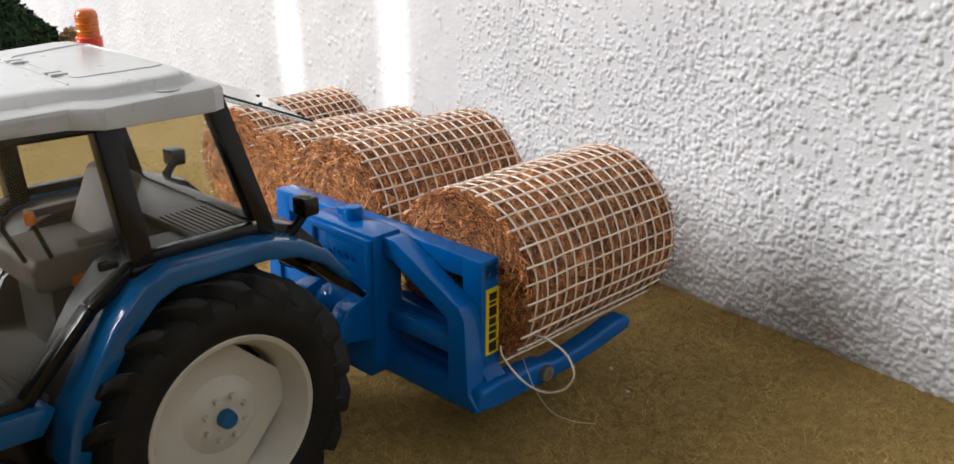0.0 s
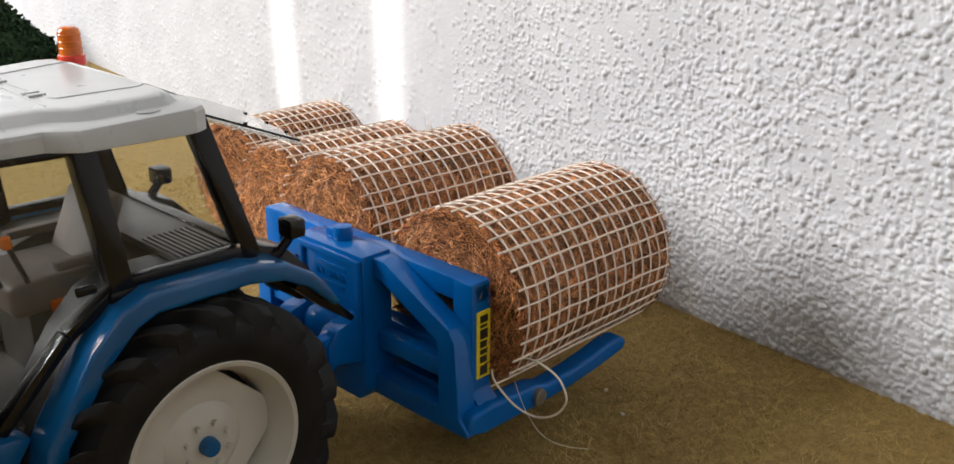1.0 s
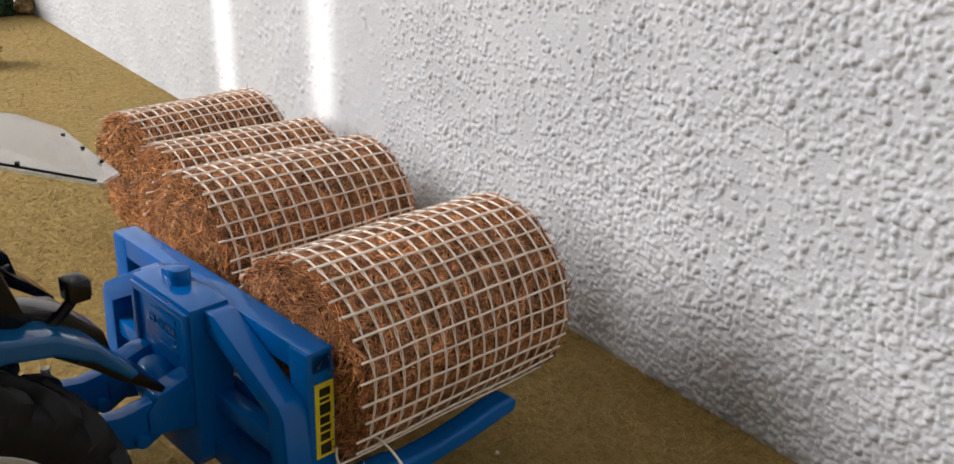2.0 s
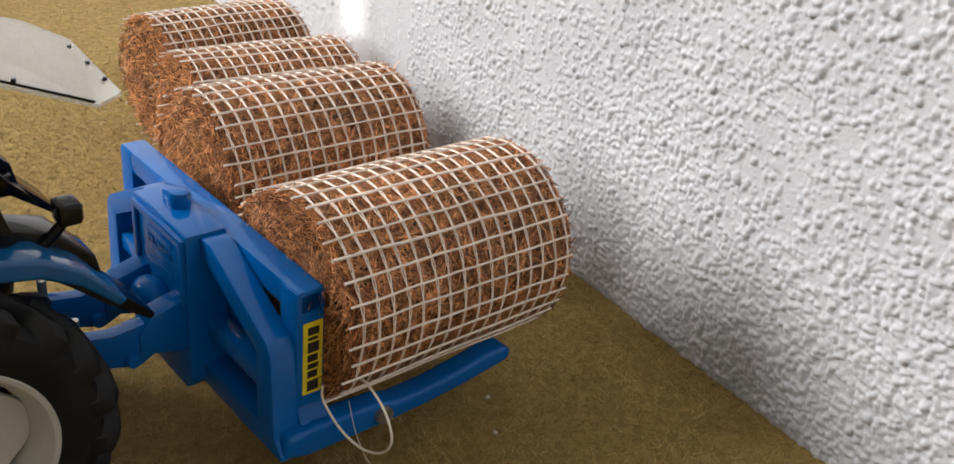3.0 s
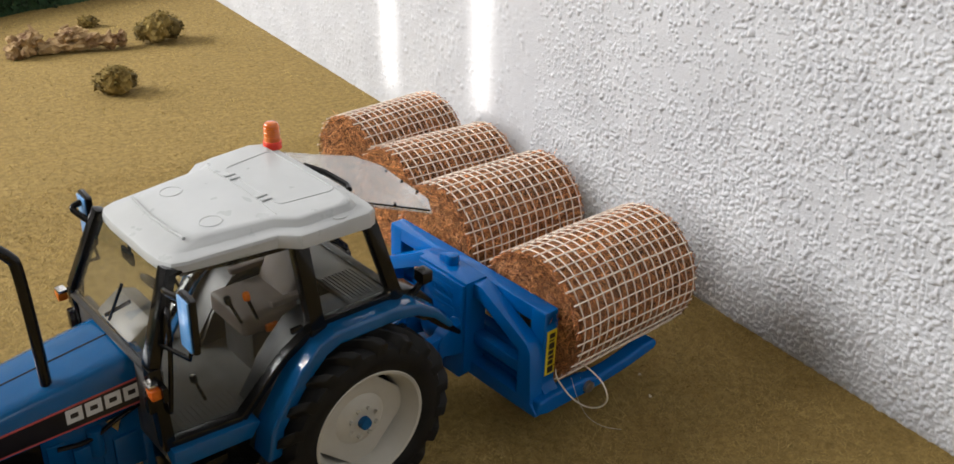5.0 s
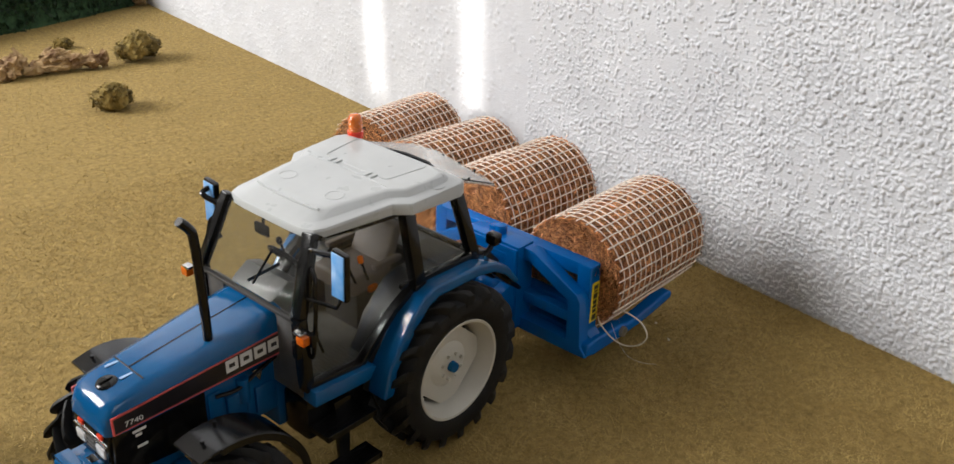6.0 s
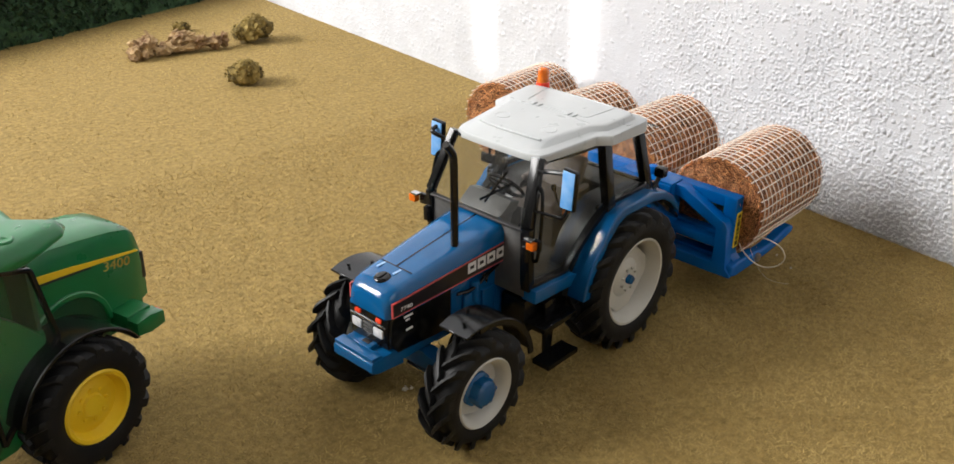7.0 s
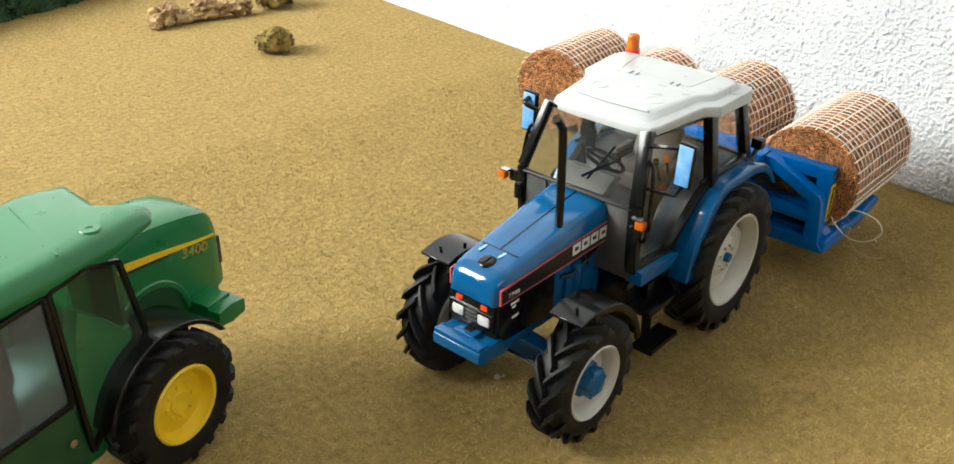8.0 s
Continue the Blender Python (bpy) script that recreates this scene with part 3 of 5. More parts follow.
def lug_mesh(radius, y0, y1, lug_h, lug_w, sweep, side):
    """One slanting lug of such a tyre."""
    mid, half, c = (y0 + y1) / 2, (y1 - y0) / 2, radius - lug_h
    rows = []
    for t in (0.0, 0.3, 0.62, 0.86, 1.0):
        y = mid + side * half * (-0.06 + 1.03 * t)
        a = sweep * t * (1.15 - 0.15 * t)
        w = lug_w * (0.85 + 0.35 * t) / 2 / radius
        top = radius - (0.0 if t < 0.7 else (0.35 if t < 0.9 else 1.5))
        low = c - (0.6 if t < 0.7 else 2.6)
        rows.append([(r * math.cos(a + d), y, r * math.sin(a + d)) for d, r in ((-w * 1.25, low), (-w, top - 0.25), (-w * 0.7, top), (w * 0.7, top), (w, top - 0.25), (w * 1.25, low))])
    return loft(rows)


def add_tyre(wheel, radius, rim, y0, y1, lugs, lug_h, lug_w, sweep, label):
    part("tyre", tyre_mesh(radius, rim, y0, y1, lug_h), TYRE, wheel, label)
    for side in (1, -1):
        first = part("tyre_lug", lug_mesh(radius, y0, y1, lug_h, lug_w, sweep, side), TYRE, wheel)
        for i in range(lugs):
            lug = first if i == 0 else new("tyre_lug", first.data)
            lug.parent = wheel
            lug.matrix_basis = pose(0, 0, 0, 0, 360.0 * (i + (0.5 if side < 0 else 0)) / lugs, 0)


def slotted_disc(r, y0, y1, gaps, half_gap, start):
    """A wheel disc with flat-cut openings at its edge."""
    pts = []
    for k in range(72):
        a = 2 * math.pi * k / 72
        near = min((abs((a - start - 2 * math.pi * g / gaps + math.pi) % (2 * math.pi) - math.pi) for g in range(gaps)))
        rr = r
        if near < half_gap:
            rr = r * math.cos(half_gap) / math.cos(near)
        pts.append((rr * math.cos(a), rr * math.sin(a)))
    return prism(pts, "y", y0, y1, 0.12, 1)


def rear_wheel(parent, x, y, z, side):
    """side 1: the tractor's left. Built about its own axle, outer face towards +y, then turned."""
    m = at(x, y, z, 0, 0, 0 if side > 0 else 180)
    rim = part("rear_wheel", lathe([(13.2, -13.0), (14.8, -13.2), (15.4, -12.4), (14.6, -11.0), (13.4, -8), (13.2, -3.5), (14.4, -1.6), (15.3, -0.6), (15.7, 0.1), (15.3, 0.5), (14.6, 0.3), (13.8, -1.2), (12.6, -3.4), (12.4, -8), (12.6, -12), (13.2, -13.0)], 56), RIM_CREAM, parent, "cream painted steel rear wheel", m=m)
    add_tyre(rim, 24.9, 15.2, -13.6, 1.2, 19, 2.3, 2.4, 0.40, "chunky black rubber tyre")
    disc = slotted_disc(12.7, -5.4, -4.4, 4, 0.52, 0.75)
    merge(disc, lathe([(0.01, -3.2), (3.2, -2.9), (5.0, -3.1), (7.0, -4.4), (7.0, -5.0), (0.01, -5.0)], 40))
    part("disc", disc, RIM_CREAM, rim)
    part("hub_cap", rod((0, -3, 0), (0, -1.3, 0), 1.7, 1.5, 24, 0.25), TRACTOR_BLUE, rim, "small blue hub cap")
    for k in range(8):
        a = 2 * math.pi * (k + 0.5) / 8
        part("wheel_nut", rod((3.9 * math.cos(a), -3.2, 3.9 * math.sin(a)), (3.9 * math.cos(a), -2.1, 3.9 * math.sin(a)), 0.55, n=6), RIM_CREAM, rim)
    # black disc added behind the slots to give their shaded depth
    part("slot_backing", rod((0, -12, 0), (0, -7.2, 0), 12.0, n=32, bevel=0.5), BLACK, rim)
    return rim


def front_wheel(parent, x, y, z, side, steer=0):
    m = at(x, y, z, 0, 0, (0 if side > 0 else 180) + steer)
    rim = part("front_wheel", lathe([(9.0, -10.6), (10.6, -10.8), (10.8, -9.8), (9.4, -7.6), (9.2, -4), (9.9, -2.0), (10.9, -0.9), (11.2, -0.3), (10.8, 0.1), (10.1, -0.3), (8.9, -1.8), (8.5, -4.6), (8.5, -8), (9.0, -10.6)], 48), RIM_CREAM, parent, "cream painted steel front wheel", m=m)
    add_tyre(rim, 18.5, 10.8, -11.0, 0.4, 15, 2.1, 2.0, 0.46, "chunky black rubber tyre")
    part("disc", slotted_disc(8.8, -5.2, -4.3, 4, 0.4, 0.4), RIM_CREAM, rim)
    hub = lathe([(0.01, 0.7), (3.0, 0.6), (3.9, 0.2), (4.3, -0.5), (4.4, -2.8), (5.4, -3.4), (5.6, -4.6), (0.01, -4.6)], 12)
    part("hub", hub, TRACTOR_BLUE, rim, "blue planetary hub")
    for k in range(6):
        a = 2 * math.pi * k / 6
        part("hub_rib", rod((3.9 * math.cos(a), -3.0, 3.9 * math.sin(a)), (3.9 * math.cos(a), 0.1, 3.9 * math.sin(a)), 0.7, n=8, bevel=0.15), TRACTOR_BLUE, rim)
    return rim


# ---- the blue tractor ----
tractor = thing("tractor", "blue toy tractor with white cab roof and cream wheels", "toy tractor", TRACTOR)
for s in (1, -1):
    rear_wheel(tractor, 0, s * 30.0, 24.9, s)
    front_wheel(tractor, 74.0, s * 29.5, 18.4, s)


def hood_section(x):
    """The bonnet's outline across, at x: half width, top, lower edge."""
    t = (x - 44) / 47.0
    half = 10.8 - 2.2 * t
    top = 56.6 - 5.9 * t - 0.9 * t * t
    return half, top


def hood_ring(x, low, shrink=0.0, drop=0.0):
    half, top = hood_section(x)
    half, top = half - shrink, top - drop
    side = [(half + 0.25, low), (half + 0.15, top - 5.0), (half - 0.25, top - 2.4), (half - 1.3, top - 0.9), (half - 3.2, top - 0.3), (half * 0.35, top)]
    return [(x, y, z) for y, z in side] + [(x, -y, z) for y, z in side[::-1]]


xs = [44, 50, 58, 66, 74, 82, 87]
LOW = lambda x: 44.0 - 2.2 * (x - 44) / 47.0
rings = [hood_ring(x, LOW(x)) for x in xs] + [hood_ring(89.6, LOW(89.6), 0.15, 0.5), hood_ring(91.0, 41.8, 0.7, 1.5), hood_ring(92.0, 41.8, 1.5, 3.0)]
bonnet = part("bonnet", loft(rings), TRACTOR_BLUE, tractor)
seam = [hood_section(x)[1] for x in (45, 62, 80)]
part("bonnet_seam", merge(beam((45, 0, seam[0] + 0.0), (62, 0, seam[1] + 0.0), 0.45, 0.2), beam((62, 0, seam[1] + 0.0), (80.5, 0, seam[2] + 0.0), 0.45, 0.16)), BLACK, bonnet)
part("bonnet_joint", beam((80.5, -6.2, seam[2] - 0.10), (80.5, 6.2, seam[2] - 0.10), 0.4, 0.16, up=(0, 0, 1)), BLACK, bonnet)
cap = part("filler_cap", lathe([(0.01, 0.5), (1.4, 0.55), (2.2, 0.35), (2.5, 0.0), (2.5, -0.4), (0.01, -0.4)], 28, "z"), BLACK, bonnet, "round black filler cap", m=at(86.4, 0.5, hood_section(86.4)[1] + 0.05, 0, 8, 0))
part("cap_grip", box(-1.7, 1.7, -0.35, 0.35, 0.4, 0.9, 0.15), BLACK, cap)
for k in range(2):
    part("print_bar", box(80.2 + k * 0.0, 84.0, (-4.6, 2.0)[k], (-3.9, 2.7)[k], hood_section(82)[1] - 0.1, hood_section(82)[1] + 0.16), MIRROR_BLUE, bonnet)
for s in (1, -1):
    y = lambda x: s * (hood_section(x)[0] + 0.22)
    def strip(x0, x1, z0, z1, proud, mat, name, parent, z0b=None, z1b=None):
        z0b, z1b = (z0 if z0b is None else z0b), (z1 if z1b is None else z1b)
        bm = bmesh.new()
        pts = []
        for o in (-0.4, proud):
            pts += [(x0, y(x0) + s * o, z0), (x1, y(x1) + s * o, z0b), (x1, y(x1) + s * o - s * 0.05, z1b), (x0, y(x0) + s * o - s * 0.05, z1)]
        v = [bm.verts.new(p) for p in pts]
        for f in ((0, 1, 2, 3), (7, 6, 5, 4), (0, 4, 5, 1), (1, 5, 6, 2), (2, 6, 7, 3), (3, 7, 4, 0)):
            bm.faces.new([v[i] for i in f])
        return part(name, bm, mat, parent, smooth=False)
    band = strip(45.2, 90.6, 44.1, 50.6, 0.10, STRIPE_RED, "decal_border", bonnet, 42.1, 46.7)
    strip(45.6, 90.2, 44.55, 50.15, 0.14, STRIPE_BLACK, "decal", band, 42.5, 46.3)
    # maker's name as plain white shapes, red line under it
    for k in range(4):
        x0, x1 = 61.6 - k * 4.0, 58.2 - k * 4.0
        block = strip(x0, x1, 45.1 + k * 0.19, 48.5 + k * 0.19, 0.18, PRINT_WHITE, "print_bar", band, 45.3 + k * 0.19, 48.7 + k * 0.19)
        strip(x0 - 0.9, x1 + 0.9, 46.3 + k * 0.19, 47.4 + k * 0.19, 0.21, STRIPE_BLACK, "print_slot", block, 46.4 + k * 0.19, 47.5 + k * 0.19)
    letters("7740", 1.9, PRINT_WHITE, band, at(85.6, y(85.6) + s * 0.20, 43.4, 90, 0, 180 - 2.7 if s > 0 else 2.7), "number", 0.06, 1.2)
    # black side grille and its marks
    grille = part("side_grille", prism([(67, 43.2), (90.8, 41.9), (91.2, 33.5), (88.5, 30.0), (67, 28.5)], "y", min(s * 6.0, s * 8.75), max(s * 6.0, s * 8.75), 0.4), BLACK, tractor)
    for k, (x, z, w) in enumerate(((84.5, 40.6, 3.4), (84.8, 39.4, 1.6), (84.2, 36.2, 2.6))):
        part("print_bar", box(x - w / 2, x + w / 2, min(s * 8.6, s * 8.82), max(s * 8.6, s * 8.82), z - 0.35, z + 0.35), PRINT_WHITE, grille)
# nose: grille, lamps, markers
nose = part("nose_grille", prism([(88, 41.9), (91.4, 41.9), (91.9, 38), (91.4, 31.5), (88, 31)], "y", -7.6, 7.6, 0.5), BLACK, tractor)
for s in (1, -1):
    part("marker_lamp", box(91.2, 92.1, s * 4.3 - 1.15, s * 4.3 + 1.15, 39.4, 40.8, 0.4), RED, nose, "red marker lamp")
    lamp = part("headlamp", box(91.0, 92.5, s * 4.4 - 2.0, s * 4.4 + 2.0, 34.9, 37.8, 0.6), LAMP_GLASS, nose, "clear headlamp")
    part("lamp_rim", prism([(s * 4.6 - 2.6, 34.4), (s * 4.6 + 2.6, 34.4), (s * 4.6 + 2.6, 38.3), (s * 4.6 - 2.6, 38.3)], "x", 90.9, 92.0, 0.3), BLACK, lamp)
for k in range(3):
    part("grille_bar", box(91.6, 92.3, -1.9, 1.9, 34.9 + k * 1.2, 35.5 + k * 1.2, 0.15), GREY, nose)
part("trim_line", box(91.5, 92.2, -7.2, 7.2, 38.55, 38.95, 0.1), CHROME, nose)
# front weight carrier
carrier = part("front_carrier", prism([(86, 31.0), (97.6, 30.6), (98.2, 29.8), (98.2, 27.2), (96.0, 26.0), (86, 25.0)], "y", -8.2, 8.2, 0.6), TRACTOR_BLUE, tractor)
part("carrier_step", box(94.2, 97.8, -8.0, 8.0, 30.5, 31.7, 0.3), TRACTOR_BLUE, carrier)
part("carrier_block", box(89.5, 94.6, -3.6, 3.2, 30.6, 32.0, 0.4), TRACTOR_BLUE, carrier)
part("carrier_hole", box(91.6, 93.4, -1.4, 1.4, 31.7, 32.1), BLACK, carrier)
# engine, gearbox, front axle
engine = part("engine", box(45, 72, -7.4, 7.4, 25, 44, 0.8), TRACTOR_BLUE, tractor)
for s in (1, -1):
    for x0, x1, z0, z1, proud in ((47.0, 52.5, 27, 35, 8.4), (53.4, 55.0, 26.5, 38, 7.9), (57.2, 61.0, 30, 36.5, 8.6), (62.0, 66.0, 27, 39.5, 8.0)):
        part("engine_block", box(x0, x1, min(s * 7.2, s * proud), max(s * 7.2, s * proud), z0, z1, 0.4), TRACTOR_BLUE, engine)
    part("engine_bracket", prism([(50.0, 41.5), (53.6, 41.0), (51.4, 37.2)], "y", min(s * 8.3, s * 9.0), max(s * 8.3, s * 9.0), 0.15), CHROME, engine, "small pale metal bracket")
    part("filter", rod((56, s * 8.0, 33), (56, s * 8.0, 40), 1.7, n=18, bevel=0.5), TRACTOR_BLUE, engine)
    part("pipe", tube(curve_points([(46, s * 8.6, 42), (52, s * 9.2, 40.5), (58, s * 8.8, 38), (64, s * 8.2, 38.5)], 5), 0.55, 8), BLACK, engine)
    part("sump_rail", beam((44, s * 6.2, 27), (90, s * 7.2, 28.2), 2.2, 3.4, 0.5), TRACTOR_BLUE, engine)
part("gearbox", box(-14, 46, -8, 8, 19, 34, 1.0), TRACTOR_BLUE, tractor)
part("rear_axle", rod((0, -17, 24.9), (0, 17, 24.9), 6.0, n=24, bevel=0.5), TRACTOR_BLUE, tractor)
part("front_axle", prism([(-21, 21.5), (-8, 24.5), (8, 24.5), (21, 21.5), (21, 17.2), (8, 18.6), (-8, 18.6), (-21, 17.2)], "x", 72.8, 78.0, 0.6), TRACTOR_BLUE, tractor)
for s in (1, -1):
    part("steering_rod", rod((80.5, s * 4, 20.5), (79.6, s * 19, 19.6), 0.8, n=10), CHROME, tractor, "brass steering rod")
    part("fuel_tank", box(23, 45, min(s * 9, s * 19), max(s * 9, s * 19), 19.5, 32, 1.4), BLACK, tractor)
    # steps
    hanger = part("step_hanger", prism([(33, 30), (38.5, 30), (37.2, 10.0), (34.0, 10.0)], "y", min(s * 20.5, s * 22), max(s * 20.5, s * 22), 0.3), BLACK, tractor)
    for z, x0, x1, y0, y1 in ((24.4, 28.5, 45.0, 19.5, 27.0), (10.2, 27.5, 42.5, 21.0, 27.8)):
        step = part("step", box(x0, x1, min(s * y0, s * (y0 + 1.2)), max(s * y0, s * (y0 + 1.2)), z - 1.0, z + 0.9, 0.3), BLACK, tractor)
        part("step_edge", box(x0, x1, min(s * (y1 - 1.2), s * y1), max(s * (y1 - 1.2), s * y1), z - 1.0, z + 0.9, 0.3), BLACK, step)
        for k in range(4):
            yy = y0 + 1.2 + (y1 - y0 - 2.4) * (k + 0.5) / 4
            part("tread_bar", box(x0 + 0.4, x1 - 0.4, min(s * (yy - 0.45), s * (yy + 0.45)), max(s * (yy - 0.45), s * (yy + 0.45)), z - 0.8, z + 0.6, 0.15), BLACK, step)
        for xx in (x0, x1 - 1.2):
            part("step_end", box(xx, xx + 1.2, min(s * y0, s * y1), max(s * y0, s * y1), z - 1.0, z + 0.7, 0.2), BLACK, step)
    # front mudguards
    arc = [(74.0 + r * math.cos(a), 18.8 + r * math.sin(a)) for r, flip in ((22.6, 0), (21.6, 1)) for a in [radians(d) for d in (range(70, 171, 10) if not flip else range(170, 69, -10))]]
    guard = part("front_mudguard", prism(arc, "y", min(s * 17.6, s * 28.4), max(s * 17.6, s * 28.4), 0.25, 1), BLACK, tractor, "matt black front mudguard")
    lip = [(74.0 + r * math.cos(a), 18.8 + r * math.sin(a)) for r, flip in ((22.5, 0), (20.4, 1)) for a in [radians(d) for d in (range(84, 180, 8) if not flip else range(172, 83, -8))]]
    part("mudguard_lip", prism(lip, "y", min(s * 27.8, s * 28.7), max(s * 27.8, s * 28.7), 0.2, 1), BLACK, guard)
    part("guard_stay", rod((75, s * 14, 24), (73, s * 19.5, 41), 0.9, n=10), BLACK, guard)
    for k in range(2):
        part("guard_bolt", rod((72 + k * 6, s * (20 + k * 4), 41.4), (72 + k * 6, s * (20 + k * 4), 42.2), 0.5, n=8), BLACK, guard)

# ---- cab ----
for s in (1, -1):
    lo, hi = (lambda a, b: (min(s * a, s * b), max(s * a, s * b)))(21.0, 28.0)
    outline = [(26.6, 27.0), (24.6, 35.5), (16.5, 47.5), (11.5, 52.4), (7.0, 54.0), (-10, 53.6), (-17.0, 52.0), (-22.5, 48.6), (-28.0, 42.0)]
    inner = [(-26.6, 41.2), (-21.4, 46.2), (-16.2, 49.0), (-10, 50.2), (6.0, 50.4), (9.5, 49.0), (14.2, 44.6), (21.6, 34.2), (22.8, 27.0)]
    fender = part("rear_mudguard", prism(outline + inner, "y", lo, hi, 0.8, 3), TRACTOR_BLUE, tractor, "glossy blue rear mudguard")
    deep = [(o[0] * 0.985, o[1] - 0.5) for o in outline] + [(o[0], o[1] + 1.7) for o in inner]
    part("mudguard_back", prism(deep, "y", *(min(s * 11.5, s * 21.2), max(s * 11.5, s * 21.2)), 0.2, 1), CAB_DARK, fender)
    part("mudguard_corner", prism([(-15.0, 54.0), (-21.0, 52.2), (-26.0, 47.0), (-27.0, 42.6), (-24.0, 41.0), (-16.0, 47.0)], "y", *(min(s * 15.0, s * 21.6), max(s * 15.0, s * 21.6)), 0.7), BLACK, fender, "black plastic corner block")
    part("rear_flap", prism([(-21.5, 47.2), (-27.0, 42.4), (-33.0, 36.2), (-32.2, 35.4), (-25.6, 40.4), (-20.2, 45.4)], "y", *(min(s * 16, s * 25.0), max(s * 16, s * 25.0)), 0.3), BLACK, fender, "black rubber rear flap")
    bracket = part("work_lamp", tube(curve_points([(-16.5, s * 21.5, 50.0), (-19, s * 21.8, 51.2), (-21.4, s * 22.0, 53.4), (-22.4, s * 22.0, 55.0)], 4), 0.85, 8), BLACK, tractor, "black work lamp on a bent stalk")
    part("lamp_head", box(-24.0, -20.8, s * 22 - 1.9, s * 22 + 1.9, 53.8, 57.2, 0.6), BLACK, bracket)
    part("lamp_lens", box(-24.2, -23.9, s * 22 - 1.4, s * 22 + 1.4, 54.3, 56.7), GREY, bracket)
    part("tail_lamp", box(-25.4, -22.0, s * 15 - 2.2, s * 15 + 2.2, 42, 46, 0.5), BLACK, tractor)
    # sill and door edge
    part("sill", prism([(45.6, 37.6), (45.8, 33.2), (27.5, 32.2), (25.0, 35.8), (27.2, 36.6)], "y", min(s * 18.0, s * 23.6), max(s * 18.0, s * 23.6), 0.5), TRACTOR_BLUE, tractor)
    pillar = lambda pts, w, h, nm: part(nm, functools_merge([beam(a, b, w, h, 0.35, up=(0, s, 0)) for a, b in zip(pts, pts[1:])]), BLACK, tractor)

    def functools_merge(parts):
        first = parts[0]
        for other in parts[1:]:
            merge(first, other)
        return first

    pillar([(45.2, s * 19.6, 36.8), (46.4, s * 19.8, 58.2), (38.9, s * 16.6, 77.2)], 2.6, 3.6 if s > 0 else 2.6, "front_pillar")
    pillar([(9.0, s * 22.6, 52.8), (11.6, s * 20.6, 77.0)], 3.6, 3.2, "middle_pillar")
    pillar([(-13.6, s * 22.2, 52.6), (-6.6, s * 20.4, 76.8)], 3.2, 3.0, "rear_pillar")
    part("pillar_foot", box(6.8, 11.4, s * 23 - 1.3, s * 23 + 1.3, 52.2, 54.2, 0.6), BLACK, tractor)
    pillar([(45.0, s * 20.2, 38.0), (28.6, s * 20.8, 37.0), (17.6, s * 22.0, 49.0), (10.4, s * 22.4, 53.6)], 2.0, 2.6, "door_edge")
    pillar([(38.8, s * 16.8, 75.8), (26, s * 18.9, 75.0), (11.8, s * 20.4, 75.0)], 1.2, 1.4, "door_top")
    pillar([(9.6, s * 22.6, 54.4), (-13.2, s * 22.4, 54.2)], 2.2, 2.0, "rear_window_sill")
    # windows
    door_glass = prism([(44.6, 38.6), (29.0, 37.8), (18.2, 49.8), (10.6, 54.6), (12.6, 76.2), (39.0, 76.2), (45.2, 58.5)], "y", min(s * 20.0, s * 20.25), max(s * 20.0, s * 20.25))
    pane = part("door_window", door_glass, WINDOW, tractor, "clear plastic door window", smooth=False)
    pane.visible_shadow = False
    pane = part("quarter_window", prism([(8.8, 54.8), (-12.4, 54.6), (-6.6, 76.0), (10.6, 76.2)], "y", min(s * 21.2, s * 21.45), max(s * 21.2, s * 21.45)), WINDOW, tractor, "clear plastic side window", smooth=False)
    pane.visible_shadow = False
    part("window_catch", box(-12.2, -10.6, s * 22.9 - 0.5, s * 22.9 + 0.5, 54.8, 55.8, 0.2), CHROME, tractor)
    part("door_handle", box(12.6, 15.6, s * 22.6 - 0.5, s * 22.6 + 0.5, 54.4, 55.8, 0.3), BLACK, tractor)
    part("lamp_bracket", box(44.6, 48.6, s * 20.2 - 1.1, s * 20.2 + 1.1, 47.6, 52.6, 0.5), BLACK, tractor)
    ind = 20.0 if s > 0 else 24.0
    flash = part("indicator", box(46.4, 48.6, min(s * (ind + 1), s * (ind + 3.8)), max(s * (ind + 1), s * (ind + 3.8)), 52.4, 54.8, 0.4), ORANGE, tractor, "orange indicator lamp")
    part("indicator_back", box(45.4, 46.6, min(s * 19.4, s * 24.8), max(s * 19.4, s * 24.8), 51.8, 55.4, 0.3), BLACK, flash)
    part("indicator_cap", box(46.5, 48.7, min(s * ind, s * (ind + 2.9)), max(s * ind, s * (ind + 2.9)), 54.9, 55.7, 0.3), CHROME, flash)
    # rear-view mirror: black stalk and shell with a blue protective film on the glass
    my, mx = s * (30.5 if s > 0 else 23.5), (42.5 if s > 0 else 40.0)
    stalk = part("mirror_arm", tube(curve_points([(41.0, s * 18.8, 74.0), (42.5, s * 23, 75.8), (mx - 0.6, my - s * 0.5, 77.0)], 5), 0.75, 8), BLACK, tractor)
    part("mirror_shell", prism([(my - 2.5, 66.0), (my + 2.5, 66.0), (my + 2.9, 78.4), (my - 2.1, 78.8)], "x", mx - 1.4, mx + 0.1, 0.5), BLACK, stalk, "black mirror shell")
